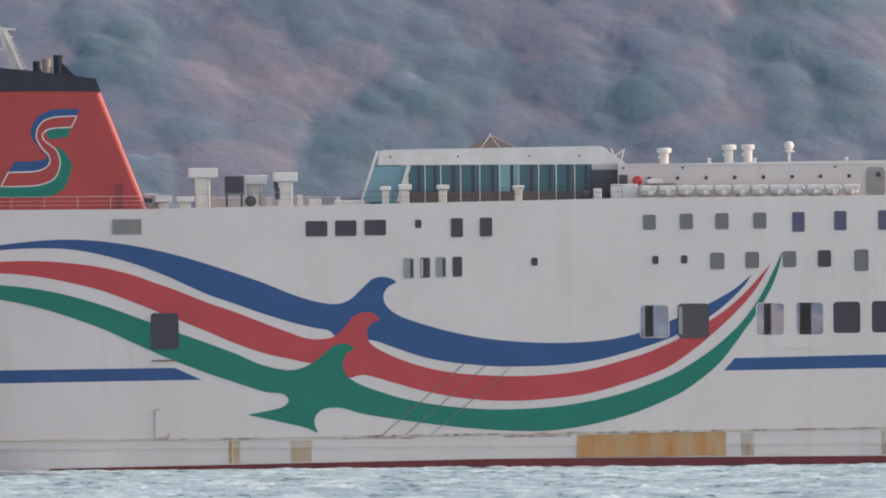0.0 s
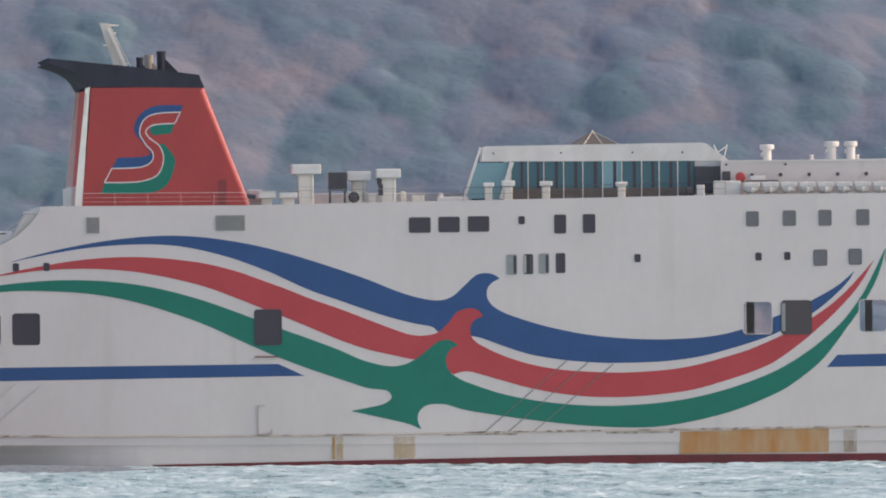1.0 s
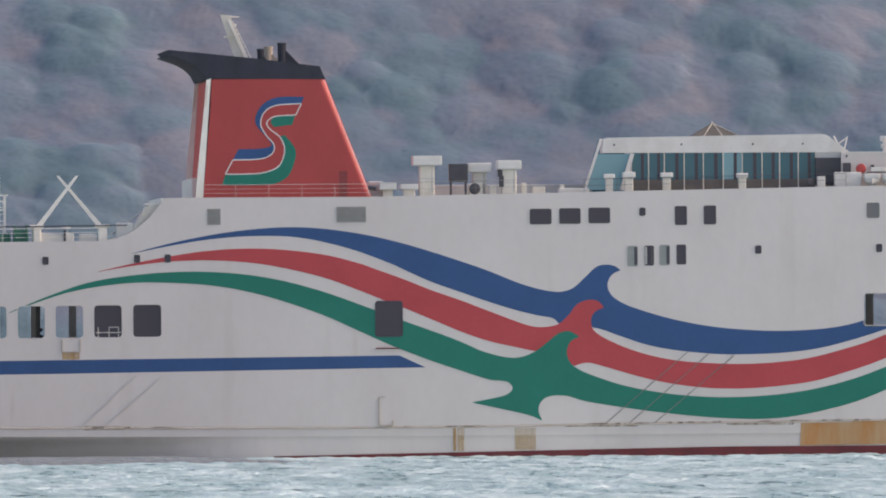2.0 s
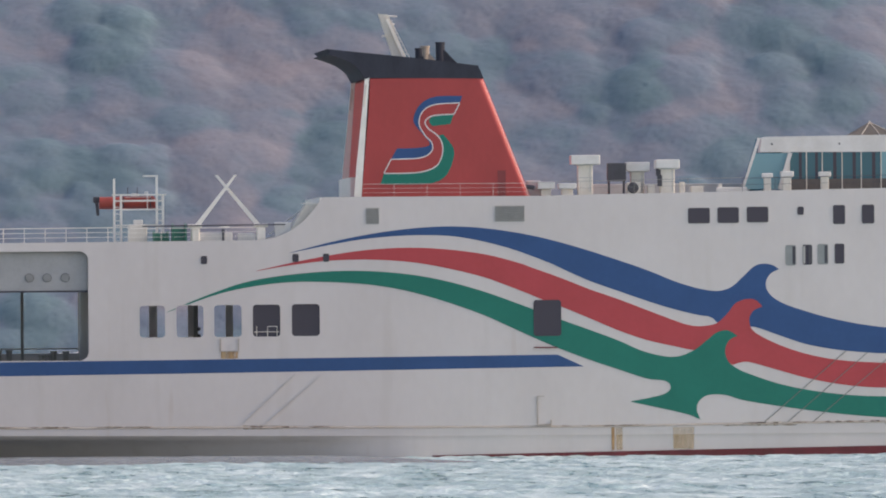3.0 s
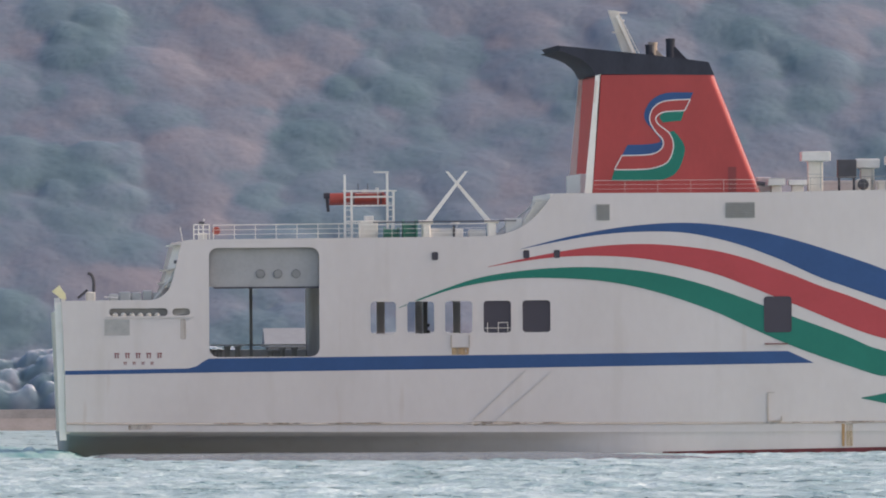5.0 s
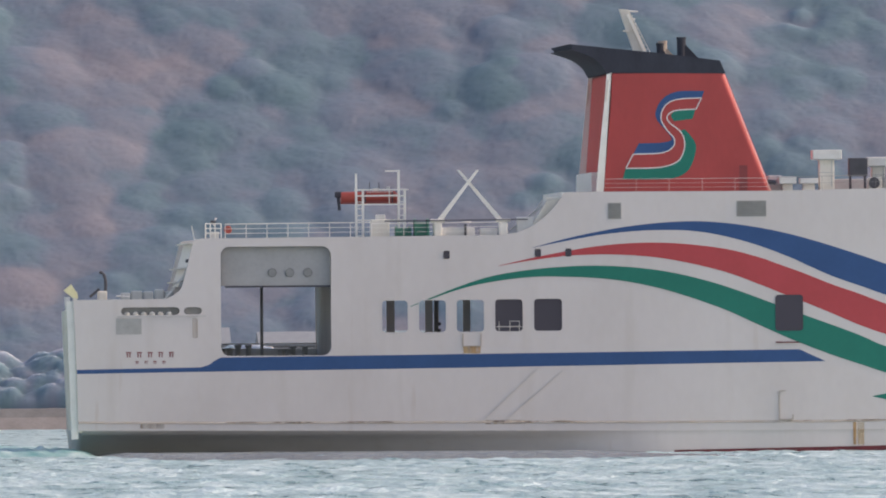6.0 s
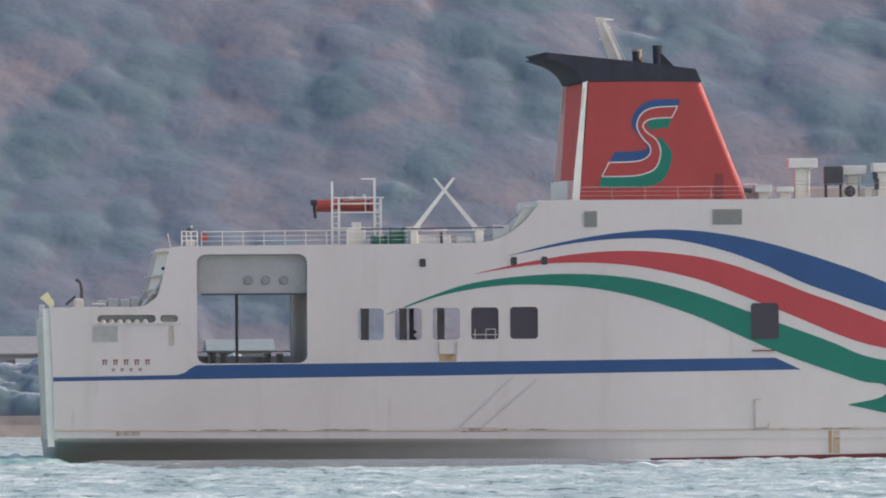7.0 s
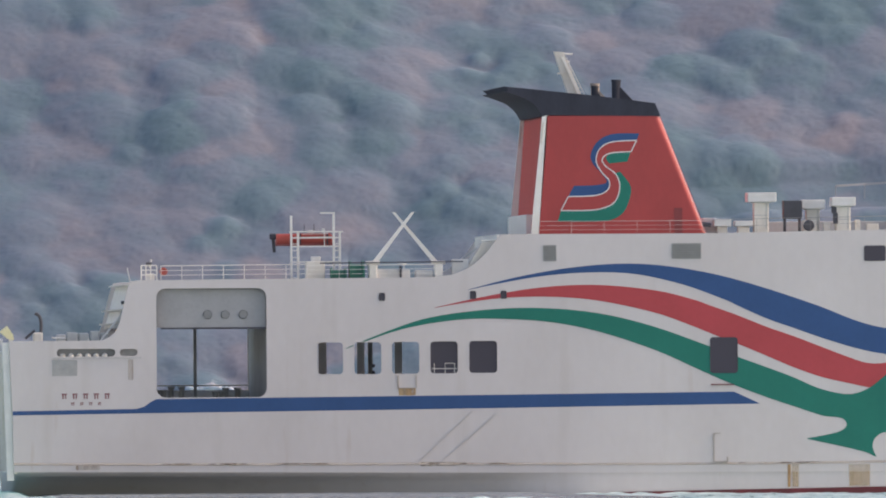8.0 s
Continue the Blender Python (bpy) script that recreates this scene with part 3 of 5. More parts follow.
def build_hull():
    side = part("side_plate", plate([OUTLINE] + [rounded(*w, 0.3) for w in AFT_WINDOWS + FORE_WINDOWS] + [rounded(*BAY, 0.65, 6)] + [rounded(*s, 0.28) for s in SLOTS], 0.0, 0.18), HULL, ferry, "white painted side plating, lightly stained")
    part("far_side_plate", plate([[(x + 0.6 if x < 0.5 else x, z) for x, z in OUTLINE]] + [rounded(*w, 0.3) for w in FAR_WINDOWS] + [rounded(*BAY, 0.65, 6)], BEAM - 0.18, BEAM), HULL, ferry)
    # counter: undercut at the stern, upright from midships on
    rings = []
    for x in np.concatenate([np.linspace(0.42, 50, 120), np.linspace(54, 128, 16)]):
        s = 1 - min(x / 44.0, 1.0)
        top = float(np.interp(x, (0.42, 20, 45), (1.64, 1.50, 1.32)))
        inn = 7.5 * s ** 0.9 * min(1, s * 6) + 0.02
        half = [(x, 0.02, top + 0.05)] + [(x, 0.05 + inn * k ** 0.52, top - (top + 1.6) * k) for k in np.linspace(0, 1, 9)]
        rings.append(half + [(a, BEAM - b, c) for a, b, c in half[::-1]])
    low = part("lower_hull", loft(rings), HULL, ferry, "white lower hull, undercut at the stern")
    smooth(low.data)
    bow = []
    for x, w in ((128, 11.0), (134, 10.2), (140, 8.2), (146, 5.0), (151, 1.6), (153, 0.2)):
        bow.append([(x - 5 * (1 - (z + 1.6) / 21.5), 11 + sgn * w * (0.82 + 0.18 * z / 20), z) for sgn, zs in ((-1, (-1.6, 6, 13, 19.9)), (1, (19.9, 13, 6, -1.6))) for z in zs])
    part("bow", loft(bow), HULL, ferry)
    # stern door and its edges
    part("transom", loft([[(0.44, 0.18, 1.5), (0.14, 0.18, 11.2), (0.74, BEAM - 0.18, 11.2), (1.04, BEAM - 0.18, 1.5)], [(0.7, 0.18, 1.5), (0.4, 0.18, 11.2), (1.0, BEAM - 0.18, 11.2), (1.3, BEAM - 0.18, 1.5)]]), OLD_WHITE, ferry, "weathered stern wall")
    door = part("stern_ramp", loft([[(0.30, 2.6, 1.6), (0.0, 2.6, 10.6), (0.5, BEAM - 2.6, 10.6), (0.80, BEAM - 2.6, 1.6)], [(0.05, 2.6, 1.6), (-0.25, 2.6, 10.6), (0.25, BEAM - 2.6, 10.6), (0.55, BEAM - 2.6, 1.6)]]), LIT_WHITE, ferry, "closed white stern ramp")
    for y in np.linspace(3.2, BEAM - 3.2, 7):
        part("ramp_rib", beam((0.03 * y - 0.08, y, 1.7), (0.03 * y - 0.42, y, 10.5), 0.18, 0.22), OLD_WHITE, door)
    part("stern_post", beam((0.2, 0.5, 1.0), (-0.12, 0.5, 11.2), 0.5, 0.5), LIT_WHITE, ferry)
    part("stern_post", beam((0.9, BEAM - 0.4, 2.2), (0.58, BEAM - 0.4, 11.6), 0.4, 0.4), WHITE, ferry)
    # decks
    for x0, x1, z in ((0.3, 9.6, 10.0), (9.6, 35.0, 15.3), (36.45, 128, 18.6)):
        part("deck", box(x0, 0.18, z - 0.15, x1, BEAM - 0.18, z), GREY, ferry, "grey steel deck")
    part("mooring_deck", box(0.7, 0.18, 6.7, 22.0, BEAM - 0.18, 6.95), GREY, ferry, "grey open deck in the stern bay")
    part("side_deck", box(21.0, 0.18, 7.9, 128, BEAM - 0.18, 8.1), INNER, ferry)
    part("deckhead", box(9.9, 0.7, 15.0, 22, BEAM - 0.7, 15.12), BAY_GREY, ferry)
    part("deckhead", box(21.0, 0.18, 12.0, 128, BEAM - 0.18, 12.2), INNER, ferry)
    # transverse bulkheads
    for x, z0, z1 in ((10.9, 6.95, 15.0), (19.25, 6.95, 15.0), (22.4, 8.1, 12.0)):
        if x > 11:
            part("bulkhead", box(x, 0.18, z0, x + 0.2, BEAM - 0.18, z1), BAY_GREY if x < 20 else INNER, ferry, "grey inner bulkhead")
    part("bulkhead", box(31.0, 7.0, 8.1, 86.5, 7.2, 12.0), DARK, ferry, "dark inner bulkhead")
    part("bulkhead", box(32.6, 7.2, 8.1, 32.8, BEAM - 0.2, 12.0), INNER, ferry)
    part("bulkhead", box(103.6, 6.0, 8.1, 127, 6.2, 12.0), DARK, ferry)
    part("aft_house_wall", loft([[(8.45, 0.18, 12.3), (9.3, 0.18, 15.4), (9.3, BEAM - 0.18, 15.4), (8.45, BEAM - 0.18, 12.3)], [(8.65, 0.18, 12.3), (9.5, 0.18, 15.4), (9.5, BEAM - 0.18, 15.4), (8.65, BEAM - 0.18, 12.3)]]), LIT_WHITE, ferry, "weathered sloping wall above the mooring deck")
    part("break_wall", box(36.3, 0.18, 15.3, 36.5, BEAM - 0.18, 19.0), LIT_WHITE, ferry)
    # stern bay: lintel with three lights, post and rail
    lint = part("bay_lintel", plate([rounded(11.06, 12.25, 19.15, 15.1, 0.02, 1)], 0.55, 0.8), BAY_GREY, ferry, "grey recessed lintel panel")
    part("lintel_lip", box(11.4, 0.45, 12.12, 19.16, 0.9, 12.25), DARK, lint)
    for x in (14.86, 16.16, 17.50):
        lamp = part("bay_lamp", lathe([(0.30, 0.42), (0.30, 0.55), (0.2, 0.56)], 14, at=(x, 0, 13.2), axis="Y"), WET_GREY, lint, "round bulkhead lamp")
        part("rim", lathe([(0.33, 0.50), (0.33, 0.55), (0.30, 0.555)], 14, at=(x, 0, 13.2), axis="Y"), DARK, lamp)
    part("bay_post", box(14.62, 13.6, 6.95, 14.84, 13.9, 15.0), WET_GREY, ferry, "dark steel post")
    for z in (7.6, 8.0):
        part("bay_rail", rod((11, 19.5, z), (19.2, 19.5, z), 0.05), WHITE, ferry)
    part("bay_bulwark", box(11.0, BEAM - 0.6, 6.95, 19.2, BEAM - 0.2, 7.55), INNER, ferry, "grey low bulwark")
    for x, w, h, y in ((12.0, 0.9, 0.7, 12.0), (13.4, 1.3, 0.95, 15.0), (16.3, 0.8, 0.6, 11.0), (17.6, 1.5, 0.85, 16.0)):
        b = part("mooring_bitts", box(x - w / 2, y - 0.3, 6.95, x + w / 2, y + 0.3, 7.1), INNER, ferry, "grey mooring bitts")
        for s in (-1, 1):
            part("post", lathe([(0.2, 7.1), (0.2, 6.95 + h - 0.15), (0.27, 6.95 + h - 0.12), (0.27, 6.95 + h), (0.1, 6.98 + h)], 12, at=(x + s * w * 0.3, y, 0)), LOUVRE, b)
    # plating aft of the bay: slots with rollers, and a louvre
    for x0, z0, x1, z1 in SLOTS:
        part("fairlead_recess", box(x0 - 0.1, 0.45, z0 - 0.1, x1 + 0.1, 0.55, z1 + 0.1), WET_GREY if x0 < 8 else LOUVRE, ferry)
    for k in range(6):
        part("fairlead_roller", lathe([(0.20, 10.10), (0.22, 10.22), (0.16, 10.32), (0.06, 10.38)], 10, at=(4.1 + k * 0.62, 0.25, 0)), OLD_WHITE, ferry)
    part("fairlead_sill", box(3.35, -0.07, 9.98, 9.9, 0.0, 10.1), SCUFF, ferry)
    # rubbing strake and waterline paint
    rs = []
    for x in np.linspace(0.45, 128, 40):
        z = strake_height(x)
        rs.append([(x, 0, z + 0.09), (x, -0.035, z + 0.03), (x, -0.07, z - 0.05), (x, 0, z - 0.07)])
    part("rubbing_strake", loft(rs), STRAKE, ferry, "white rubbing strake along the side")
    boot = []
    for x in np.linspace(44.5, 128, 40):
        s = 0.0
        z = -0.12 + 0.5 * min(max((x - 44) / 34, 0), 1)
        boot.append([(x, 0.0 + 2.9 * s * s, z), (x, -0.015 + 2.9 * s * s, z), (x, 0.0, -1.2), (x, 0.03, -1.2)])
    part("boot_topping", loft(boot), BOOT_RED, ferry, "dull red waterline paint")
    part("rust_patch", plate([[(83.45, 0.44), (83.5, 2.08), (87.3, 2.12), (87.35, 2.2), (94.53, 2.26), (94.5, 0.52)]], -0.012, 0.02), RUST, ferry, "orange rusted plating patch")
    for x0, x1, z0, z1, mat in ((57.75, 58.0, 0.2, 1.86, RUST_PALE), (58.08, 58.6, 0.2, 1.86, TAN_STAIN), (62.3, 63.9, 0.25, 1.85, TAN_STAIN), (95.6, 96.6, 0.5, 2.15, STAIN), (106.0, 109.0, 0.5, 2.2, STAIN)):
        part("rust_stain", plate([[(x0, z1), (x1, z1), (x1 - 0.03, z0), (x0 + 0.04, z0)]], -0.008, 0.02), mat, ferry, "pale rust stain")
    return side


build_hull()


# ---------------------------------------------------------------- painted stripes
def cut(me, rects):
    """The plate with rounded window openings cut out of it."""
    for w in rects:
        a = bpy.data.objects.new("cut", me)
        k = bpy.data.objects.new("cutter", plate([rounded(*w, 0.3)], -0.4, 0.4))
        scene.collection.objects.link(a)
        scene.collection.objects.link(k)
        mod = a.modifiers.new("cut", "BOOLEAN")
        mod.operation, mod.object, mod.solver = "DIFFERENCE", k, "EXACT"
        me = bpy.data.meshes.new_from_object(a.evaluated_get(bpy.context.evaluated_depsgraph_get()))
        bpy.data.objects.remove(a)
        bpy.data.objects.remove(k)
    return me


def wave(name, loops, material, level, label, holes=()):
    loop = []
    for run in loops:
        loop += curve_through(run, 5)
    part(name, cut(plate([loop], -level, -0.001), holes), material, ferry, label)


wave("wave_stripe", [
    [(34.08, 14.92), (37.6, 15.80), (41.8, 16.52), (46.1, 16.79), (50.1, 16.42), (54.3, 15.50), (59.7, 13.75), (63.0, 12.45), (65.3, 11.90), (66.6, 12.11), (67.6, 12.95), (68.4, 13.68), (69.1, 13.88), (69.8, 13.76), (70.24, 13.46)],
    [(70.2, 13.44), (69.6, 13.12), (69.28, 12.55), (69.38, 11.88), (69.95, 11.28), (71.2, 10.68), (74.3, 9.76), (78.0, 9.12), (82.6, 8.90), (87.0, 9.30), (90.94, 10.66), (93.04, 11.58), (95.14, 12.73), (96.49, 13.86)],
    [(96.48, 13.83), (95.98, 13.05), (94.72, 11.80), (93.4, 10.78), (91.8, 9.85), (90.3, 9.16), (88.9, 8.66), (86.84, 8.06), (84.74, 7.57), (82.0, 7.26), (78.47, 7.18), (76.38, 7.29), (74.29, 7.52), (72.21, 7.92), (70.12, 8.62), (68.87, 9.08), (68.1, 9.25)],
    [(66.8, 9.2), (65.95, 9.40), (65.56, 9.64), (65.36, 9.85), (64.95, 10.02), (64.18, 10.14), (62.51, 10.55), (60.43, 11.20), (58.34, 11.94), (56.26, 12.68), (54.18, 13.62), (53.14, 14.10), (50.1, 15.21), (46.5, 16.02), (43.0, 16.15), (39.7, 15.91), (36.8, 15.44), (34.08, 14.90)]],
    BLUE, 0.010, "blue painted wave stripe with a fin", [FORE_WINDOWS[0]])
wave("wave_stripe", [
    [(31.65, 13.62), (35.5, 14.44), (39.7, 15.08), (43.8, 15.22), (48.0, 14.80), (50.8, 14.12), (52.09, 13.66), (54.18, 12.90), (56.26, 12.06), (58.34, 11.33), (60.42, 10.52), (62.51, 9.72), (63.55, 9.38), (64.5, 9.29), (65.6, 9.50), (66.4, 10.2), (67.0, 10.95), (67.8, 11.27), (68.5, 11.2), (68.97, 10.74)],
    [(68.95, 10.70), (68.3, 10.38), (68.02, 9.7), (68.4, 8.85), (70.12, 7.92), (72.2, 7.20), (74.29, 6.77), (76.37, 6.57), (79.5, 6.47), (82.64, 6.66), (84.74, 7.00), (86.83, 7.55), (88.9, 8.20), (92.0, 9.57), (93.33, 10.42), (94.72, 11.38), (95.98, 12.50), (97.24, 13.85), (97.95, 14.68)],
    [(97.94, 14.64), (97.24, 13.43), (96.61, 12.52), (95.97, 11.77), (94.92, 10.69), (93.87, 9.74), (92.6, 8.66), (90.6, 7.24), (88.91, 6.48), (86.82, 5.80), (84.72, 5.22), (82.63, 4.90), (80.0, 4.68), (78.0, 4.66), (76.36, 4.74), (74.27, 5.00), (72.19, 5.43), (70.1, 6.02), (68.23, 6.56), (67.5, 6.62), (66.8, 6.42)],
    [(66.35, 6.63), (66.1, 7.05), (65.0, 7.4), (63.74, 7.55), (62.49, 7.82), (60.41, 8.30), (58.32, 9.03), (56.24, 9.92), (54.16, 10.79), (52.7, 11.36), (50.83, 12.12), (48.0, 13.14), (44.0, 14.03), (40.5, 14.36), (37.0, 14.32), (34.0, 13.98), (31.65, 13.59)]],
    RED, 0.016, "red painted wave stripe with a fin")
wave("wave_stripe", [
    [(25.03, 10.64), (28.2, 11.92), (31.3, 12.89), (35.5, 13.44), (39.6, 13.54), (43.8, 13.13), (47.85, 12.14), (52.07, 10.62), (54.15, 9.83), (56.24, 9.07), (58.32, 8.28), (59.98, 7.54), (61.65, 7.10), (62.8, 7.09), (63.9, 7.52), (64.9, 8.28), (65.6, 8.82), (66.4, 8.98), (67.12, 8.58)],
    [(67.1, 8.54), (66.5, 8.20), (66.22, 7.44), (66.5, 6.62), (67.2, 6.10), (68.01, 5.74), (70.1, 5.03), (72.18, 4.56), (74.27, 4.25), (76.36, 4.07), (78.44, 4.02), (80.53, 4.10), (82.63, 4.29), (84.72, 4.63), (86.81, 5.14), (88.91, 5.83), (91.0, 6.72), (93.0, 7.95), (94.28, 8.94), (95.54, 10.1), (96.39, 11.14), (97.23, 12.39), (98.08, 14.05), (98.80, 15.55)],
    [(98.79, 15.5), (98.5, 14.26), (97.86, 12.68), (96.59, 10.6), (95.96, 9.76), (95.12, 8.6), (93.9, 7.15), (92.0, 5.65), (90.4, 4.75), (87.0, 3.45), (82.5, 2.52), (78.4, 2.45), (73.4, 2.90), (68.0, 3.71), (66.2, 4.20), (64.9, 4.18), (64.25, 3.72), (64.1, 3.08), (64.36, 2.41)],
    [(64.30, 2.40), (63.4, 2.79), (61.2, 3.31), (59.23, 3.74)],
    [(59.25, 3.78), (61.3, 4.18), (62.0, 4.5), (62.18, 4.85), (61.9, 5.22), (61.3, 5.36), (60.39, 5.46), (58.3, 6.15), (56.22, 6.86), (53.52, 7.90), (51.02, 9.02), (48.0, 10.38), (44.0, 11.72), (40.5, 12.46), (37.0, 12.74), (33.4, 12.71), (29.2, 12.03), (25.03, 10.60)]],
    GREEN, 0.022, "green painted wave stripe with a fin and a tail", [FORE_WINDOWS[1], AFT_WINDOWS[1]])
part("waist_stripe", plate([[(0.36, 6.13), (0.36, 5.83), (9.6, 5.93), (30, 6.1), (55.75, 6.38), (53.83, 7.27), (30, 7.1), (11.0, 6.97), (10.55, 6.75), (10.1, 6.42), (9.5, 6.25)]], -0.010, 0.003), BLUE, ferry, "blue painted waist stripe")
part("waist_stripe", plate([[(94.4, 6.77), (95.2, 7.68), (106, 7.86), (128, 8.2), (128, 7.2), (106, 6.89)]], -0.010, 0.003), BLUE, ferry, "blue painted waist stripe")


# ---------------------------------------------------------------- windows and louvres
def window(x0, z0, x1, z1, pane, r=0.12, proud=0.012, name="window", label="", rim=0.03):
    w = part(name, plate([rounded(x0 - rim, z0 - rim, x1 + rim, z1 + rim, r + rim), rounded(x0, z0, x1, z1, r)], -proud - 0.02, 0.004), DARK if proud > 0.02 else LOUVRE, ferry, label)
    part("pane", plate([rounded(x0, z0, x1, z1, r)], -proud, 0.002), pane, w)
    return w


for w in ((63.55, 16.89, 65.15, 18.02), (65.73, 16.91, 67.30, 18.05), (67.90, 16.94, 69.48, 18.08)):
    window(*w, PANE, label="dark rectangular cabin window")
for w in ((74.29, 16.77, 75.17, 18.16), (76.42, 16.80, 77.33, 18.18)):
    window(*w, PANE, label="dark upright cabin window")
for k, w in enumerate(((70.76, 13.75, 71.50, 15.22), (72.01, 13.79, 72.71, 15.25), (73.14, 13.82, 73.88, 15.28), (74.39, 13.85, 75.09, 15.31))):
    ob = window(*w, PANE if k in (1, 3) else PANE_PALE, label="narrow cabin window" if k in (1, 3) else "narrow cabin window with a pale curtain")
    if k != 3:
        part("reveal", box(w[2] - 0.24, -0.03, w[1] + 0.08, w[2] - 0.03, -0.013, w[3] - 0.08), DARK, ob)
    if k == 1:
        part("reveal", box(w[0] + 0.02, -0.02, w[1] + 0.08, w[0] + 0.2, -0.013, w[3] - 0.08), LOUVRE, ob)
for w in ((88.50, 17.21, 89.43, 18.31), (91.22, 17.23, 92.18, 18.36), (93.86, 17.22, 94.82, 18.38), (96.66, 17.24, 97.62, 18.41)):
    window(*w, PANE_GREY, label="grey cabin window")
for w in ((99.55, 16.98, 100.46, 18.43), (102.65, 17.07, 103.56, 18.48), (105.91, 17.09, 106.82, 18.51), (108.9, 17.1, 109.8, 18.53)):
    window(*w, PANE_BLUE, label="dark blue cabin window")
for k, w in enumerate(((93.50, 14.29, 94.46, 15.43), (96.10, 14.36, 97.02, 15.48), (98.86, 14.41, 99.78, 15.51), (101.45, 14.40, 102.37, 15.57), (104.18, 14.09, 105.13, 15.59), (107.2, 14.4, 108.1, 15.6))):
    window(*w, (PANE_GREY, PANE_GREY, PANE_GREY, PANE, PANE_GREY, PANE)[k], proud=0.03, label="grey cabin window" if k != 3 else "dark cabin window")
for x, z in ((27.74, 14.43), (34.5, 14.53), (36.76, 14.54), (71.88, 17.77), (80.45, 14.91), (89.4, 14.97), (91.53, 15.0)):
    window(x - 0.2, z - 0.27, x + 0.2, z + 0.27, PANE, 0.08, 0.03, "small_window", "small square scuttle")
window(52.09, 8.68, 54.08, 11.28, PANE, 0.2, 0.035, "side_door", "dark shut pilot door")
wide = window(91.05, 9.22, 93.29, 11.70, PANE_SMOKE, 0.25, 0.035, label="dark grey saloon window")
part("curtain", box(91.08, -0.045, 9.45, 91.36, -0.036, 11.5), PANE_PALE, wide, "pale drawn curtain")
for w in AFT_WINDOWS + FORE_WINDOWS:
    if w in AFT_WINDOWS[3:] + FORE_WINDOWS[3:]:
        part("saloon_pane", plate([rounded(w[0] - 0.02, w[1] - 0.02, w[2] + 0.02, w[3] + 0.02, 0.3)], 0.09, 0.12), PANE, ferry, "dark saloon window pane")
    f = part("window_frame", plate([rounded(w[0] - 0.05, w[1] - 0.05, w[2] + 0.05, w[3] + 0.05, 0.33), rounded(w[0] + 0.06, w[1] + 0.06, w[2] - 0.06, w[3] - 0.06, 0.26)], -0.01, 0.12), HULL, ferry, "white rounded opening frame")


def louvre(x0, z0, x1, z1):
    f = part("louvre", plate([rounded(x0, z0, x1, z1, 0.03), rounded(x0 + 0.06, z0 + 0.06, x1 - 0.06, z1 - 0.06, 0.02)], -0.05, 0.004), LOUVRE, ferry, "grey slatted air louvre")
    part("backing", box(x0 + 0.05, -0.012, z0 + 0.05, x1 - 0.05, 0.0, z1 - 0.05), WET_GREY, f)
    n = int((z1 - z0) / 0.14)
    for k in range(n):
        z = z0 + 0.08 + (z1 - z0 - 0.12) * (k + 0.5) / n
        part("slat", beam((x0 + 0.06, -0.03, z), (x1 - 0.06, -0.03, z), 0.10, 0.03), LOUVRE, f)


louvre(39.70, 16.99, 40.70, 18.20)
louvre(49.24, 17.11, 51.45, 18.29)
part("louvre", box(3.3, -0.02, 8.72, 5.15, 0.002, 9.88), LOUVRE, ferry, "grey square vent panel")

# name on the quarter, as plain bars
for x0, n, pitch, w, z0, z1, label in ((4.0, 5, 0.79, 0.38, 7.02, 7.42, "dull red painted mark"), (4.68, 4, 0.66, 0.26, 6.54, 6.76, "small dull red painted mark")):
    for k in range(n):
        x, h = x0 + k * pitch, z1 - z0
        mark = part("name_bar", box(x, -0.012, z0 + h * 0.74, x + w, 0.002, z1), NAME_RED, ferry, label)
        part("stroke", box(x + w * 0.1, -0.012, z0, x + w * 0.38, 0.002, z0 + h * 0.72), NAME_RED, mark)
        part("stroke", box(x + w * 0.62, -0.012, z0, x + w * 0.86, 0.002, z0 + h * 0.72), NAME_RED, mark)

# fender bars, pads and small brackets
for a, b in (((34.38, 5.93), (30.38, 2.2)), ((36.26, 5.79), (32.05, 2.2)), ((75.2, 7.42), (69.04, 2.12)), ((76.76, 7.27), (70.75, 2.10)), ((78.61, 7.11), (72.6, 2.09))):
    part("skid_bar", beam((a[0], -0.03, a[1]), (b[0], -0.03, b[1]), 0.10 if a[0] < 40 else 0.045, 0.05), SCUFF if a[0] < 40 else WORN_BAR, ferry, "narrow slanting skid bar")
dirt = random.Random(5)
for x0, x1, n in ((10.0, 24.0, 5), (30.0, 37.0, 3), (53.5, 60.0, 5), (66.5, 72.5, 4), (73.3, 78.0, 6), (79.0, 83.0, 2), (84.5, 94.5, 9), (95.5, 110.0, 6)):
    for k in range(n):
        x = x0 + (x1 - x0) * (k + dirt.uniform(0.1, 0.7)) / n
        w = (x1 - x0) / n * dirt.uniform(0.4, 0.95)
        z = strake_height(x + w / 2) + 0.055
        part("rust_line", plate([curve_through([(x, z), (x + w * 0.5, z + 0.05), (x + w, z), (x + w * 0.8, z - 0.06), (x + w * 0.4, z - dirt.uniform(0.05, 0.12)), (x + w * 0.1, z - 0.05)], 3, True)], -0.078, -0.04), RUST_DARK, ferry, "dark rusty scrape along the strake")
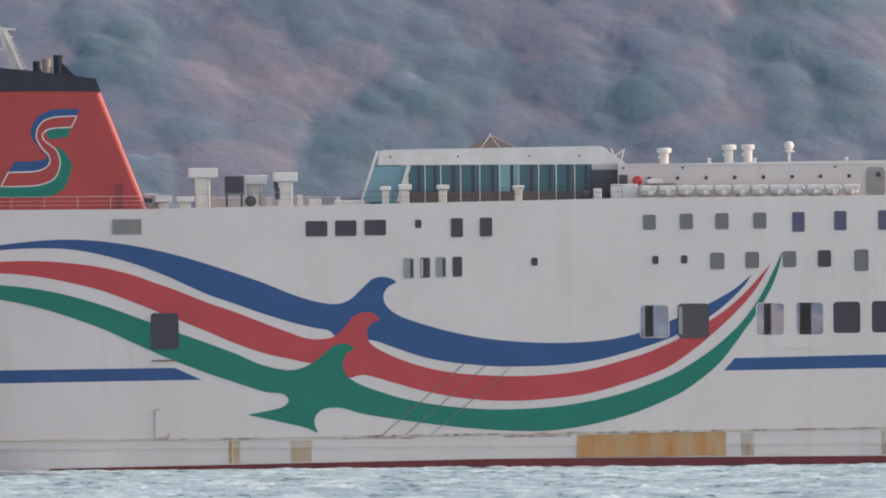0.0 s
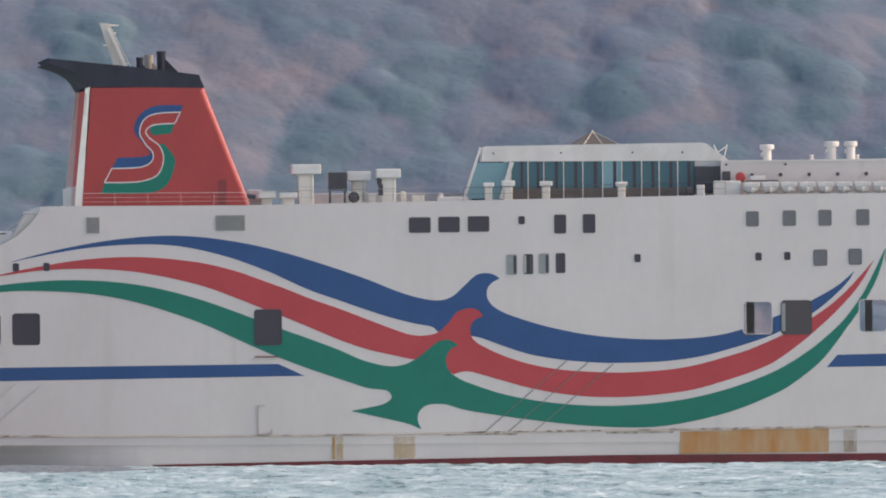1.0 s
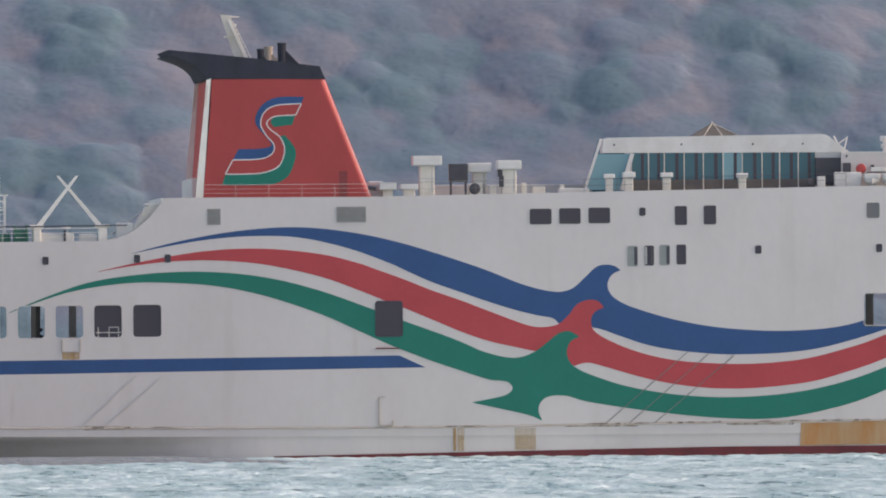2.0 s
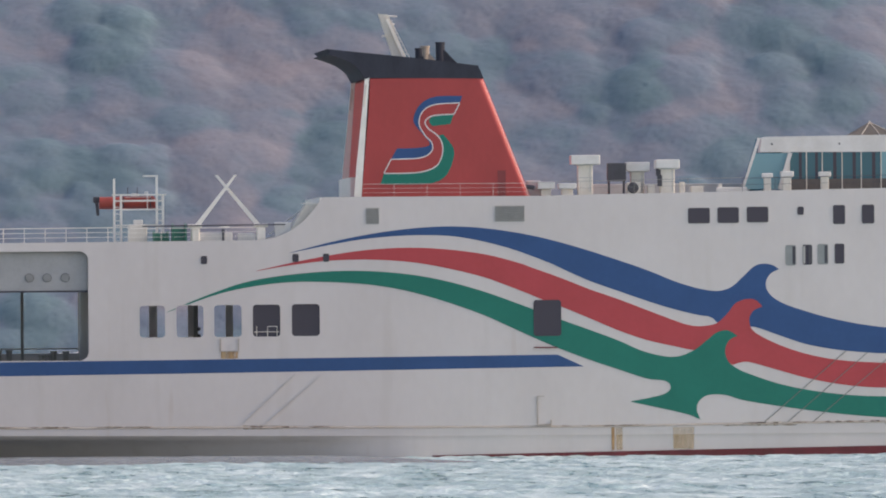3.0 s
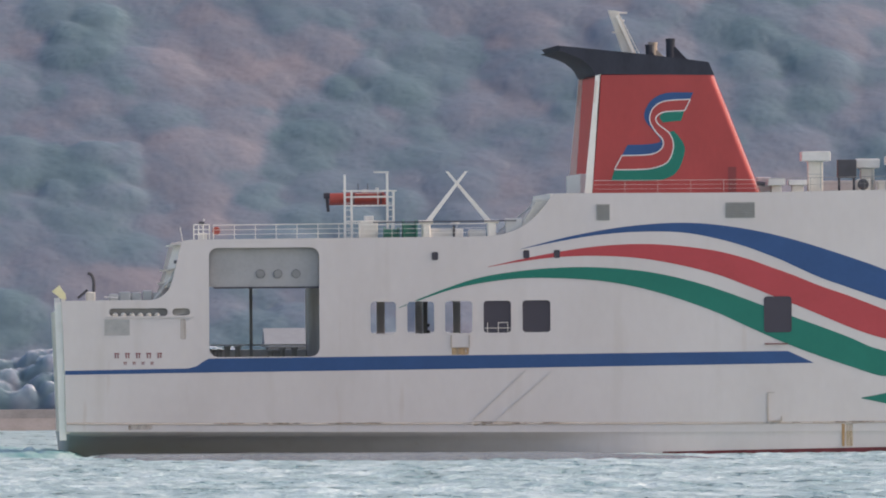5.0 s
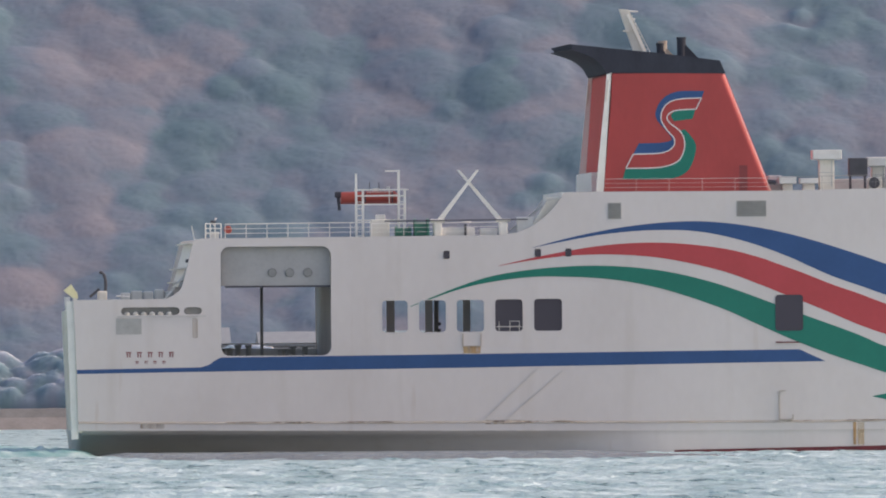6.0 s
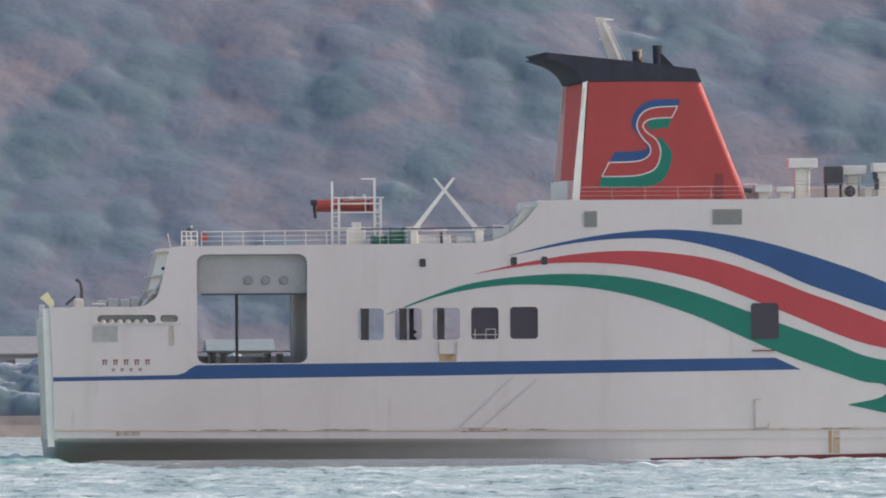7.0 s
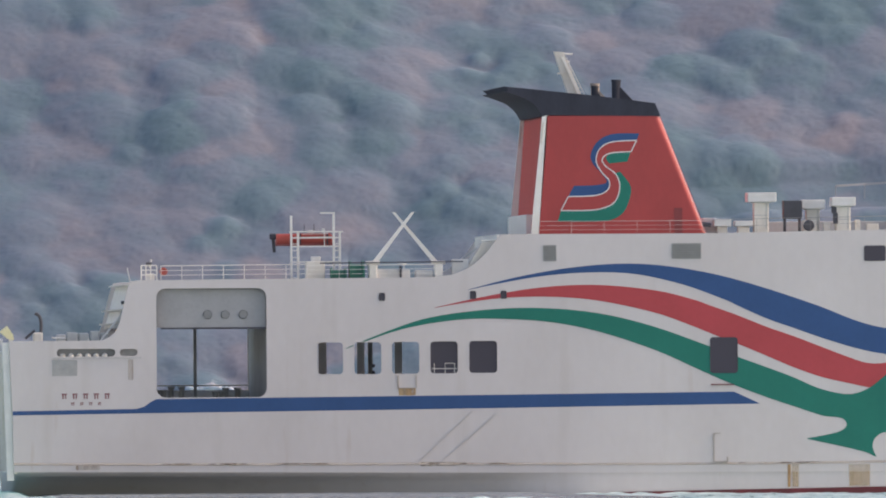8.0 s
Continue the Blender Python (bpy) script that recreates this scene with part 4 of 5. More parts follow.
for x0, z0, x1, z1 in ((28.9, 7.68, 30.24, 8.6), (52.3, 2.1, 53.3, 4.2)):
    for a, b in (((x0, z0), (x0, z1)), ((x0, z0), (x1, z0)), ((x1, z0), (x1, z0 + 0.35)), ((x0, z1), (x0 + 0.5, z1))) if x0 > 40 else (((x0, z0), (x0, z1)), ((x0, z0), (x1, z0)), ((x1, z0), (x1, z1))):
        part("ladder_bracket", beam((a[0], -0.05, a[1]), (b[0], -0.05, b[1]), 0.09, 0.06), STRAKE, ferry, "rust-tinged bracket")
part("rust_stain", plate([[(28.92, 7.66), (30.22, 7.66), (30.2, 7.15), (29.9, 7.13), (28.95, 7.14)]], -0.006, 0.002), RUST_PALE, ferry, "pale rust stain")
part("inner_column", box(27.3, 8.5, 8.1, 27.62, 8.9, 12.0), WET_GREY, ferry)
part("column_valve", box(27.55, 8.45, 8.7, 27.8, 8.85, 9.0, 0.06), DARK, ferry)
part("column_valve", box(27.55, 8.45, 9.25, 27.8, 8.85, 9.5, 0.06), DARK, ferry)
part("door_sill", box(52.1, -0.12, 7.76, 53.8, 0.0, 7.84), BOOT_RED, ferry, "dark worn sill below the door")
part("window_sill", box(98.7, -0.06, 8.3, 101.5, 0.0, 8.38), SCUFF, ferry)

for x0, x1, z0, z1 in ((5.0, 6.8, 1.75, 2.1), (30.5, 33.5, 1.9, 2.2), (66.0, 71.5, 1.9, 2.15), (78.0, 83.0, 1.95, 2.25), (8.9, 9.3, 8.4, 9.9)):
    part("rust_stain", plate([rounded(x0, z0, x1, z1, 0.12)], -0.006, 0.002), STAIN, ferry, "faint rust stain")


def build_wake():
    """Churned pale water left astern, the smooth strip beside the quarter, dark for the hull's reflection, and broken
    foam further forward.
    """
    rng = np.random.RandomState(8)
    xs = np.concatenate([np.arange(-80, -20, 1.5), np.arange(-20, 3.2, 0.3)])
    ys = np.concatenate([np.arange(-30, 0, 1.5), np.arange(0.5, 60, 0.7), np.arange(60, 900, 6.0)])
    X, Y = np.meshgrid(xs, ys)
    env = np.clip((X + 80) / 50, 0, 1) * np.clip((Y + 30) / 32, 0, 1) * np.clip((2.8 - X) / 2, 0, 1)
    part("stern_wake", grid_mesh("stern_wake", X, Y, -0.8 + env * (0.98 + (0.065 + 0.05 * np.exp(-((Y - 14) / 9) ** 2)) * swell(X, Y * 0.5, rng, 0.7, 3.2, 50))), CHURN, ferry, "pale turquoise churned wake")
    xs, ys = np.arange(-1, 62, 0.6), np.concatenate([np.arange(-150, -3, 3.0), np.arange(-2.4, 3.7, 0.6)])
    X, Y = np.meshgrid(xs, ys)
    env = np.clip((X + 1) / 4, 0, 1) * np.clip((62 - X) / 26, 0, 1) * np.clip((Y + 150) / 40, 0, 1)
    part("reflection_strip", grid_mesh("reflection_strip", X, Y, -0.9 + env * (0.86 + 0.025 * swell(X, Y * 0.4, rng, 1.5, 6, 20))), REFLECT_DARK, ferry, "smooth water beside the quarter, coloured dark for the hull's reflection")
    xs, ys = np.arange(30, 128, 0.5), np.array([-1.6, -1.1, -0.7, -0.35, 0.05, 3.5])
    X, Y = np.meshgrid(xs, ys)
    part("side_wash", grid_mesh("side_wash", X, Y, -0.52 + np.array([0, 0.05, 0.09, 0.12, 0.12, 0.12])[:, None] + 0.10 * swell(X, Y, rng, 1.2, 7, 16)), FOAM, ferry, "broken foam along the waterline")


build_wake()

for x in (31.6, 32.4, 33.1):
    part("inner_rail", rod((x, 0.06, 8.75), (x, 0.06, 9.5), 0.025, n=6), WHITE, ferry)
part("inner_rail", rod((31.4, 0.06, 9.1), (33.3, 0.06, 9.1), 0.025, n=6), WHITE, ferry)
part("inner_rail", rod((32.4, 0.06, 9.5), (33.1, 0.06, 9.5), 0.025, n=6), WHITE, ferry)

# ---------------------------------------------------------------- funnel across the whole beam
FN0, FN1 = 0.45, BEAM - 0.45


def build_funnel():
    rings = []
    for z, xa, xb in ((18.6, 39.40, 52.10), (27.75, 40.06, 48.50)):
        r = 0.5
        near = [(xb - r + r * math.sin(a), FN0 + r - r * math.cos(a)) for a in np.linspace(0, math.pi / 2, 9)]
        rings.append([(xa, FN0, z)] + [(x, y, z) for x, y in near] + [(x, FN0 + FN1 - y, z) for x, y in near[::-1]] + [(xa, FN1, z)])
    f = part("funnel", loft(rings), FUNNEL_RED, ferry, "tall red funnel casing with a sloping front")
    part("aft_panel", loft([[(xa, FN0 + 0.3, z), (xa, FN1 - 0.3, z), (xa - 0.03, FN1 - 0.3, z), (xa - 0.03, FN0 + 0.3, z)] for z, xa in ((19.0, 39.43), (27.6, 40.05))]), LIT_RED, f, "aft wall of the casing in a red raised to look lit")
    prof = curve_through([(40.0, 27.80), (39.72, 27.75), (39.3, 28.42), (38.45, 29.05), (36.9, 29.60)], 4) + [(37.25, 29.68), (36.95, 29.95)] + [(40.6, 29.56), (43.3, 29.28), (46.6, 28.86), (48.12, 28.66), (48.52, 27.70)]
    cap = part("funnel_top", plate([prof], FN0 - 0.02, FN1 + 0.02), BLACK, f, "black funnel top swept back into fins")
    for y, label in ((FN0 + 0.12, "white fin along the aft edge"), (FN1 - 0.12, "white fin along the far aft edge")):
        fin = part("aft_fin", loft([[(x0, y - 0.12, z), (x1, y - 0.12, z), (x1, y + 0.12, z), (x0, y + 0.12, z)] for x0, x1, z in ((38.85, 39.45, 18.7), (39.05, 39.6, 21.0), (39.52, 40.0, 25.4), (39.74, 40.12, 27.8))]), LIT_WHITE, f, label)
        part("slot", beam((39.62, y - 0.13, 25.7), (39.8, y - 0.13, 27.3), 0.03, 0.14), OLD_WHITE, fin)
    part("foot", box(38.75, 4.0, 18.6, 39.6, FN1 - 0.5, 20.5, 0.05), LIT_WHITE, f, "weathered white foot of the casing")
    # white strip stands for sun catching the rounded front edge
    part("edge_highlight", beam((51.93, FN0 + 0.22, 18.7), (48.36, FN0 + 0.22, 27.7), 0.10, 0.10), LIT_WHITE, f, "pale strip for the sunlit front edge")
    part("hatch", box(49.5, FN0 - 0.03, 18.9, 50.1, FN0 + 0.0, 20.9), HATCH_RED, f)
    for x, y, h, mat, label in ((43.58, 3.0, 30.0, BLACK, "black exhaust pipe"), (45.17, 3.0, 30.44, BLACK, "black exhaust pipe"), (44.85, 18.5, 30.42, PIPE_TAN, "brown exhaust pipe")):
        p = part("exhaust_pipe", rod((x + 0.3, y, 28.6), (x + 0.28, y, h), 0.26 if x < 44 else 0.33, n=14), mat, f, label)
        part("rim", rod((x + 0.28, y, h - 0.16), (x + 0.28, y, h + 0.01), 0.29 if x < 44 else 0.36, n=14), mat, p)
        part("pipe_foot", loft([[(x + 0.3, y + s, 28.7), (x + 0.35, y + s, h - 0.55), (x + 0.62, y + s, h - 0.6), (x + (0.8 if x < 44 else 1.65), y + s, 28.75)] for s in (-0.25, 0.25)]), mat, p)
    # emblem: flowing ribbon in three colours
    w = [(41.09, 20.74), (42.6, 20.74), (43.94, 20.84), (45.05, 21.32), (45.47, 22.42), (45.2, 23.38), (44.4, 24.05), (44.18, 24.55), (44.75, 24.97), (46.32, 25.08)]
    v = [(46.74, 25.91), (44.9, 25.8), (44.0, 25.3), (43.72, 24.4), (44.15, 23.55), (44.67, 22.95), (44.6, 22.3), (43.74, 21.86), (41.64, 21.78)]
    lo = [(40.84, 19.93), (43.0, 19.90), (44.7, 20.0), (45.75, 20.6), (46.28, 21.9), (46.2, 22.7), (45.5, 23.6)]
    up = [(46.95, 26.42), (45.0, 26.40), (43.9, 25.9), (43.35, 25.0), (43.42, 24.3), (44.1, 23.5), (44.5, 22.85), (43.7, 22.62), (42.07, 22.58)]
    em = part("emblem", plate([curve_through(lo, 5) + [(45.1, 23.5)] + curve_through(w[::-1][3:], 5)], FN0 - 0.012, FN0 + 0.002), GREEN, f, "ribbon emblem in green, blue and red with pale outlines")
    part("ribbon", plate([curve_through([(46.3, 25.1), (44.9, 24.97), (44.45, 24.62), (44.7, 24.2)], 5) + [(46.05, 24.35)]], FN0 - 0.012, FN0 + 0.002), GREEN, em)
    part("ribbon", plate([curve_through(up, 5) + curve_through(v[::-1], 5)], FN0 - 0.012, FN0 + 0.002), BLUE, em)
    body = curve_through(w, 5) + curve_through(v, 5)
    part("ribbon", plate([body], FN0 - 0.018, FN0 + 0.002), FUNNEL_RED, em)
    bm = bmesh.new()
    for a, b in zip(body, body[1:] + body[:1]):
        beam((a[0], FN0 - 0.012, a[1]), (b[0], FN0 - 0.012, b[1]), 0.028, 0.085, bm)
    part("outline", bm, WHITE, em)
    mast = part("signal_mast", loft([[(42.1, y, 29.2), (40.98, y, 32.6), (41.7, y, 32.55), (43.1, y, 29.2)] for y in (5.0, 5.5)]), OLD_WHITE, ferry, "raked white mast behind the funnel top")
    # lighter bar puts the sun's bright line on the forward edge
    part("mast_edge", beam((42.95, 4.9, 29.2), (41.62, 4.9, 32.2), 0.13, 0.2), LIT_WHITE, mast)
    part("ladder_stile", beam((43.35, 4.9, 29.2), (41.95, 4.9, 32.0), 0.05, 0.05), WHITE, mast)
    for k in range(9):
        part("rung", beam((42.9 - 0.145 * k, 4.92, 29.6 + 0.31 * k), (43.18 - 0.145 * k, 4.92, 29.6 + 0.31 * k), 0.04, 0.04), WHITE, mast)
    part("mast_foot_plate", box(41.25, 4.86, 30.9, 42.25, 4.98, 31.02), OLD_WHITE, mast)
    part("mast_arm", rod((41.6, 5.2, 32.45), (42.4, 5.2, 32.40), 0.06), WHITE, mast)
    part("mast_arm", rod((41.7, 5.2, 31.9), (42.2, 5.2, 31.85), 0.05), WHITE, mast)


build_funnel()


# ---------------------------------------------------------------- top deck: ventilators, rails, lounge
def ventilator(x, z0, z1, w, cap_w, cap_h, y=1.4, mat=None):
    v = part("ventilator", box(x - w / 2, y - w / 2, z0, x + w / 2, y + w / 2, z1, 0.05), mat or OLD_WHITE, ferry, "white deck ventilator with a wide cap")
    part("cap", box(x - cap_w / 2, y - cap_w / 2, z1, x + cap_w / 2, y + cap_w / 2, z1 + cap_h, 0.06), WHITE, v)
    if cap_w > 1.5:
        part("band", box(x - w / 2 - 0.02, y - w / 2 - 0.02, z1 - 1.0, x + w / 2 + 0.02, y + w / 2 + 0.02, z1 - 0.95), GREY, v)
        part("neck", box(x - w / 2 - 0.1, y - w / 2 - 0.1, z1 - 0.07, x + w / 2 + 0.1, y + w / 2 + 0.1, z1), GREY, v)
        part("door_strip", box(x + w * 0.3, y - w / 2 - 0.02, z0 + 0.7, x + w * 0.36, y - w / 2, z1 - 0.1), GREY, v)
    part("collar", box(x - w / 2 - 0.06, y - w / 2 - 0.06, z0, x + w / 2 + 0.06, y + w / 2 + 0.06, z0 + 0.12), OLD_WHITE, v)


ventilator(56.02, 18.6, 21.3, 1.1, 2.15, 0.70)
ventilator(59.95, 18.6, 20.78, 1.0, 1.75, 0.68, 2.4)
ventilator(62.10, 18.6, 20.97, 1.08, 1.78, 0.66)
for x, w, h in ((69.5, 0.8, 0.32), (70.95, 0.95, 0.42), (73.75, 0.9, 0.38), (79.35, 0.85, 0.32)):
    ventilator(x, 18.6, 20.12 + h * 0.4, w * 0.66, w, h, 1.0)
unit = part("intake_box", box(57.68, 0.9, 20.05, 59.05, 2.2, 21.4, 0.04), DARK, ferry, "dark box unit on legs")
for x in (57.8, 58.9):
    for y in (1.0, 2.1):
        part("leg", beam((x, y, 18.6), (x, y, 20.05), 0.1, 0.1), DARK, unit)
part("blower", lathe([(0.34, 0), (0.42, 0.1), (0.42, 0.3), (0.3, 0.4)], 14, at=(59.55, 0.9, 19.55), axis="Y"), DARK, ferry, "dark round blower")
part("blower_stand", box(59.1, 1.0, 18.6, 60.1, 1.6, 19.95, 0.05), OLD_WHITE, ferry)
for x, z in ((61.45, 20.9), (61.55, 20.1)):
    part("valve_box", box(x - 0.2, 0.8, z - 0.45, x + 0.15, 1.2, z + 0.4, 0.04), DARK, ferry)
ventilator(53.1, 18.6, 19.50, 0.75, 1.28, 0.56, 1.2)
ventilator(54.68, 18.6, 19.50, 0.85, 1.34, 0.42, 1.2)
part("trunk", box(51.7, 1.6, 18.6, 52.75, 2.6, 20.15, 0.08), WHITE, ferry, "white ventilation trunk beside the funnel")
part("pipe_bend", rod((51.35, 0.9, 19.75), (52.25, 0.9, 19.6), 0.17), DARK, ferry, "dark pipe bend")
part("deck_casing", box(56.8, 7.0, 18.6, 68.6, 12.0, 19.9, 0.06), GREY, ferry, "low grey casing along the deck")
for x, w, h in ((60.9, 0.5, 0.9), (63.2, 0.35, 1.15), (64.3, 0.9, 0.75), (66.0, 0.3, 0.95)):
    part("deck_box", box(x - w / 2, 1.0, 18.6, x + w / 2, 1.6, 19.1 + h * 0.75, 0.04), OLD_WHITE, ferry, "small pale deck fitting")
part("mooring_beam", box(65.7, 0.9, 19.2, 68.0, 1.2, 19.55, 0.05), WHITE, ferry)


def rail(points, h=1.0, step=1.6, y=0.25, bars=3, r=0.017, mat=None):
    """A guard rail along a run of deck edge."""
    top = part("guard_rail", rod((points[0][0], y, points[0][1] + h), (points[1][0], y, points[1][1] + h), r * 1.25, n=6), mat or WHITE, ferry, "white guard rail")
    (x0, z0), (x1, z1) = points
    for k in range(1, bars):
        part("rail_bar", rod((x0, y, z0 + h * k / bars), (x1, y, z1 + h * k / bars), r * 0.8, n=5), mat or WHITE, top)
    n = max(2, int((x1 - x0) / step))
    for k in range(n + 1):
        s = k / n
        x, z = x0 + (x1 - x0) * s, z0 + (z1 - z0) * s
        part("stanchion", rod((x, y, z - 0.4), (x, y, z + h), r, n=5), mat or WHITE, top)


rail([(39.4, 19.0), (51.6, 19.0)], 0.95, 2.4, r=0.011)
rail([(51.6, 19.0), (67.6, 19.25)], 1.0, 3.2, bars=2, r=0.014, mat=WET_GREY)
rail([(67.6, 19.25), (87.0, 19.55)], 0.95, 2.4, bars=2, r=0.016, mat=DARK)
rail([(11.4, 15.76), (22.2, 15.82)], 1.05, 1.35, r=0.022, mat=LIT_WHITE)
rail([(22.2, 15.82), (31.8, 15.87)], 0.95, 2.4, mat=LIT_WHITE)
part("hose_rail", beam((23.2, 0.35, 16.95), (33.8, 0.35, 17.02), 0.07, 0.09), DARK, ferry, "dark hand rail bar")


def build_lounge():
    n0, n1 = 3.0, BEAM - 3.0
    lounge = part("lounge", loft([[(69.1, y, 22.15), (69.2, y, 23.15), (69.5, y, 23.28), (85.4, y, 23.46), (85.75, y, 23.4), (87.5, y, 22.1)] for y in (n0 - 0.05, n0 + 2.5)]), WHITE, ferry, "white observation lounge with tall teal windows")
    part("aft_corner_glass", loft([[(68.0, 9.0, 19.2), (69.2, 9.0, 23.2), (71.4, n0, 23.2), (70.6, n0, 19.2)], [(68.2, 9.2, 19.2), (69.4, 9.2, 23.2), (71.6, n0 + 0.2, 23.2), (70.8, n0 + 0.2, 19.2)]]), PANE_TEAL, lounge, "teal slanted corner glass")
    part("corner_post", beam((67.75, n0 - 0.03, 19.25), (69.05, n0 - 0.03, 23.2), 0.16, 0.2), WHITE, lounge)
    part("corner_post", beam((70.55, n0 - 0.12, 19.4), (71.35, n0 - 0.12, 22.1), 0.3, 0.3), WHITE, lounge)
    part("corner_pane", plate([[(67.9, 19.4), (68.75, 22.05), (71.2, 22.08), (70.5, 19.45)]], n0, n0 + 0.05), TEAL_LIGHT, lounge)
    posts = [71.3, 72.55, 73.72, 75.19, 76.61, 78.08, 79.50, 80.97, 82.27, 83.65, 84.95]
    for k, (a, b) in enumerate(zip(posts, posts[1:])):
        part("pane", box(a + 0.03, n0, 19.6, b - 0.03, n0 + 0.05, 22.15), (PANE_TEAL, PANE_TEAL, PANE_TEAL, PANE_TEAL, PANE_TEAL, TEAL_LIGHT, PANE_TEAL, PANE_TEAL, PANE_TEAL, PANE_TEAL)[k], lounge, "teal lounge window")
        part("curtain_reveal", box(a + 0.55 * (b - a), n0 - 0.008, 19.6, a + 0.72 * (b - a), n0 - 0.001, 22.13), PANE, lounge)
    for x in posts[1:]:
        part("mullion", box(x - 0.035, n0 - 0.06, 19.3, x + 0.035, n0 + 0.02, 22.2), OLD_WHITE, lounge)
    part("lounge_back", box(70.8, n0 + 0.06, 18.7, 86.8, n1, 22.2), INNER, lounge)
    part("sill_wall", box(71.2, n0 - 0.03, 18.6, 85.0, n0 + 0.06, 20.15), SILL, lounge, "brown boarded sill below the windows")
    for x in (70.0, 75.0, 80.3, 84.0):
        part("down_light", lathe([(0.06, -0.05), (0.08, 0)], 10, at=(x, n0 - 0.05, 22.75), axis="Y"), DARK, lounge)
    # pyramid skylight
    sk = part("skylight", loft([[(76.1, 8.0, 23.4), (79.65, 8.0, 23.4), (79.65, 13.0, 23.4), (76.1, 13.0, 23.4)], [(77.74, 10.4, 24.40), (77.86, 10.4, 24.40), (77.86, 10.6, 24.40), (77.74, 10.6, 24.40)]]), CANVAS, ferry, "brown pyramid skylight with pale ribs")
    for x in (77.0, 78.4, 79.65):
        part("rib", beam((x, 7.98, 23.42), (77.8, 10.4, 24.42), 0.035, 0.035), OLD_WHITE, sk)
    part("finial", rod((77.8, 10.5, 24.35), (77.8, 10.5, 24.52), 0.06), WHITE, sk)


build_lounge()


def build_house():
    h = part("deckhouse", loft([[(86.8, y, 18.7), (86.8, y, 22.1), (87.5, y, 22.08), (128, y, 22.45), (128, y, 18.7)] for y in (2.2, BEAM - 2.2)]), HULL, ferry, "white upper deckhouse")
    part("roof_lip", box(87.4, 2.1, 22.02, 128, 2.2, 22.12), WHITE, h)
    for k in range(10):
        x = 89.1 + k * 2.12
        part("scuttle", lathe([(0.145, 2.14), (0.145, 2.19)], 12, at=(x, 0, 21.02 + 0.012 * k), axis="Y"), DARK, h, "round dark scuttle")
    for x in (86.2, 90.6, 101.9):
        part("deck_light", lathe([(0.09, 2.12), (0.09, 2.19)], 8, at=(x + 1, 0, 21.8), axis="Y"), DARK, h)
    dr = part("house_door", plate([rounded(105.2, 19.6, 106.6, 21.75, 0.35)], 2.12, 2.19), WET_GREY, h, "grey shut door")
    part("door_light", lathe([(0.2, 2.09), (0.2, 2.13)], 12, at=(106.1, 0, 21.2), axis="Y"), DARK, dr)
    part("dark_screen", box(84.9, 2.6, 19.7, 86.9, 2.9, 21.7, 0.03), DARK, ferry, "dark screen panel beside the lounge")
    part("dark_screen", box(86.9, 1.95, 20.4, 87.5, 2.15, 21.3, 0.05), DARK, ferry)
    part("deck_locker", box(86.2, 1.0, 18.7, 88.2, 1.8, 20.6, 0.06), WHITE, ferry, "white deck locker")
    part("deck_locker", box(84.9, 0.8, 18.7, 85.5, 1.3, 20.3, 0.05), WHITE, ferry, "white deck locker")
    part("reel", lathe([(0.42, 0), (0.42, 0.35)], 14, at=(84.2, 1.2, 19.75), axis="X"), DARK, ferry, "dark cable reel")
    part("lifebuoy", lathe([(0.16, 0), (0.34, 0.04), (0.38, 0.12), (0.34, 0.2), (0.16, 0.24)], 16, at=(88.2, 1.4, 20.85), axis="Y"), FUNNEL_RED, ferry, "red round lifebuoy")
    part("locker_shelf", box(88.6, 0.9, 20.55, 91.0, 1.4, 20.62), DARK, ferry)
    part("deck_locker", box(88.9, 1.0, 20.62, 90.0, 1.5, 20.95, 0.04), WHITE, ferry)
    for a, b in (((87.0, 22.1), (86.4, 23.3)), ((87.1, 22.1), (87.4, 23.3)), ((86.5, 22.6), (87.4, 23.2)), ((86.1, 22.4), (86.05, 23.3))):
        part("stay", rod((a[0], 4.0, a[1]), (b[0], 4.0, b[1]), 0.04), WHITE, ferry)
    for x, w, hh in ((90.35, 1.05, 23.3), (95.15, 1.1, 23.5), (96.57, 0.96, 23.5)):
        v = part("mushroom_vent", lathe([(0.42, 22.0), (0.33, 22.15), (0.33, hh - 0.42), (0.5 * w, hh - 0.36), (0.52 * w, hh - 0.1), (0.45 * w, hh)], 16, at=(x, 4.0, 0)), WHITE, ferry, "cream mushroom ventilator")
        part("fitting", rod((x - 0.45, 3.9, hh - 0.75), (x - 0.3, 3.9, hh - 0.75), 0.14), WHITE, v)
    a = part("radar_dome", lathe([(0.09, 22.1), (0.12, 22.9), (0.45, 22.95), (0.45, 23.0), (0.2, 23.05), (0.32, 23.2), (0.37, 23.42), (0.3, 23.62), (0.12, 23.72)], 16, at=(99.62, 4.0, 0)), WHITE, ferry, "white satellite dome on a post")
    for x in (93.6, 97.0, 103.8, 112.0):
        part("roof_lamp", lathe([(0.18, 22.1), (0.18, 22.2), (0.08, 22.25), (0.16, 22.45), (0.1, 22.5)], 10, at=(x, 3.0, 0)), WHITE, ferry)


build_house()


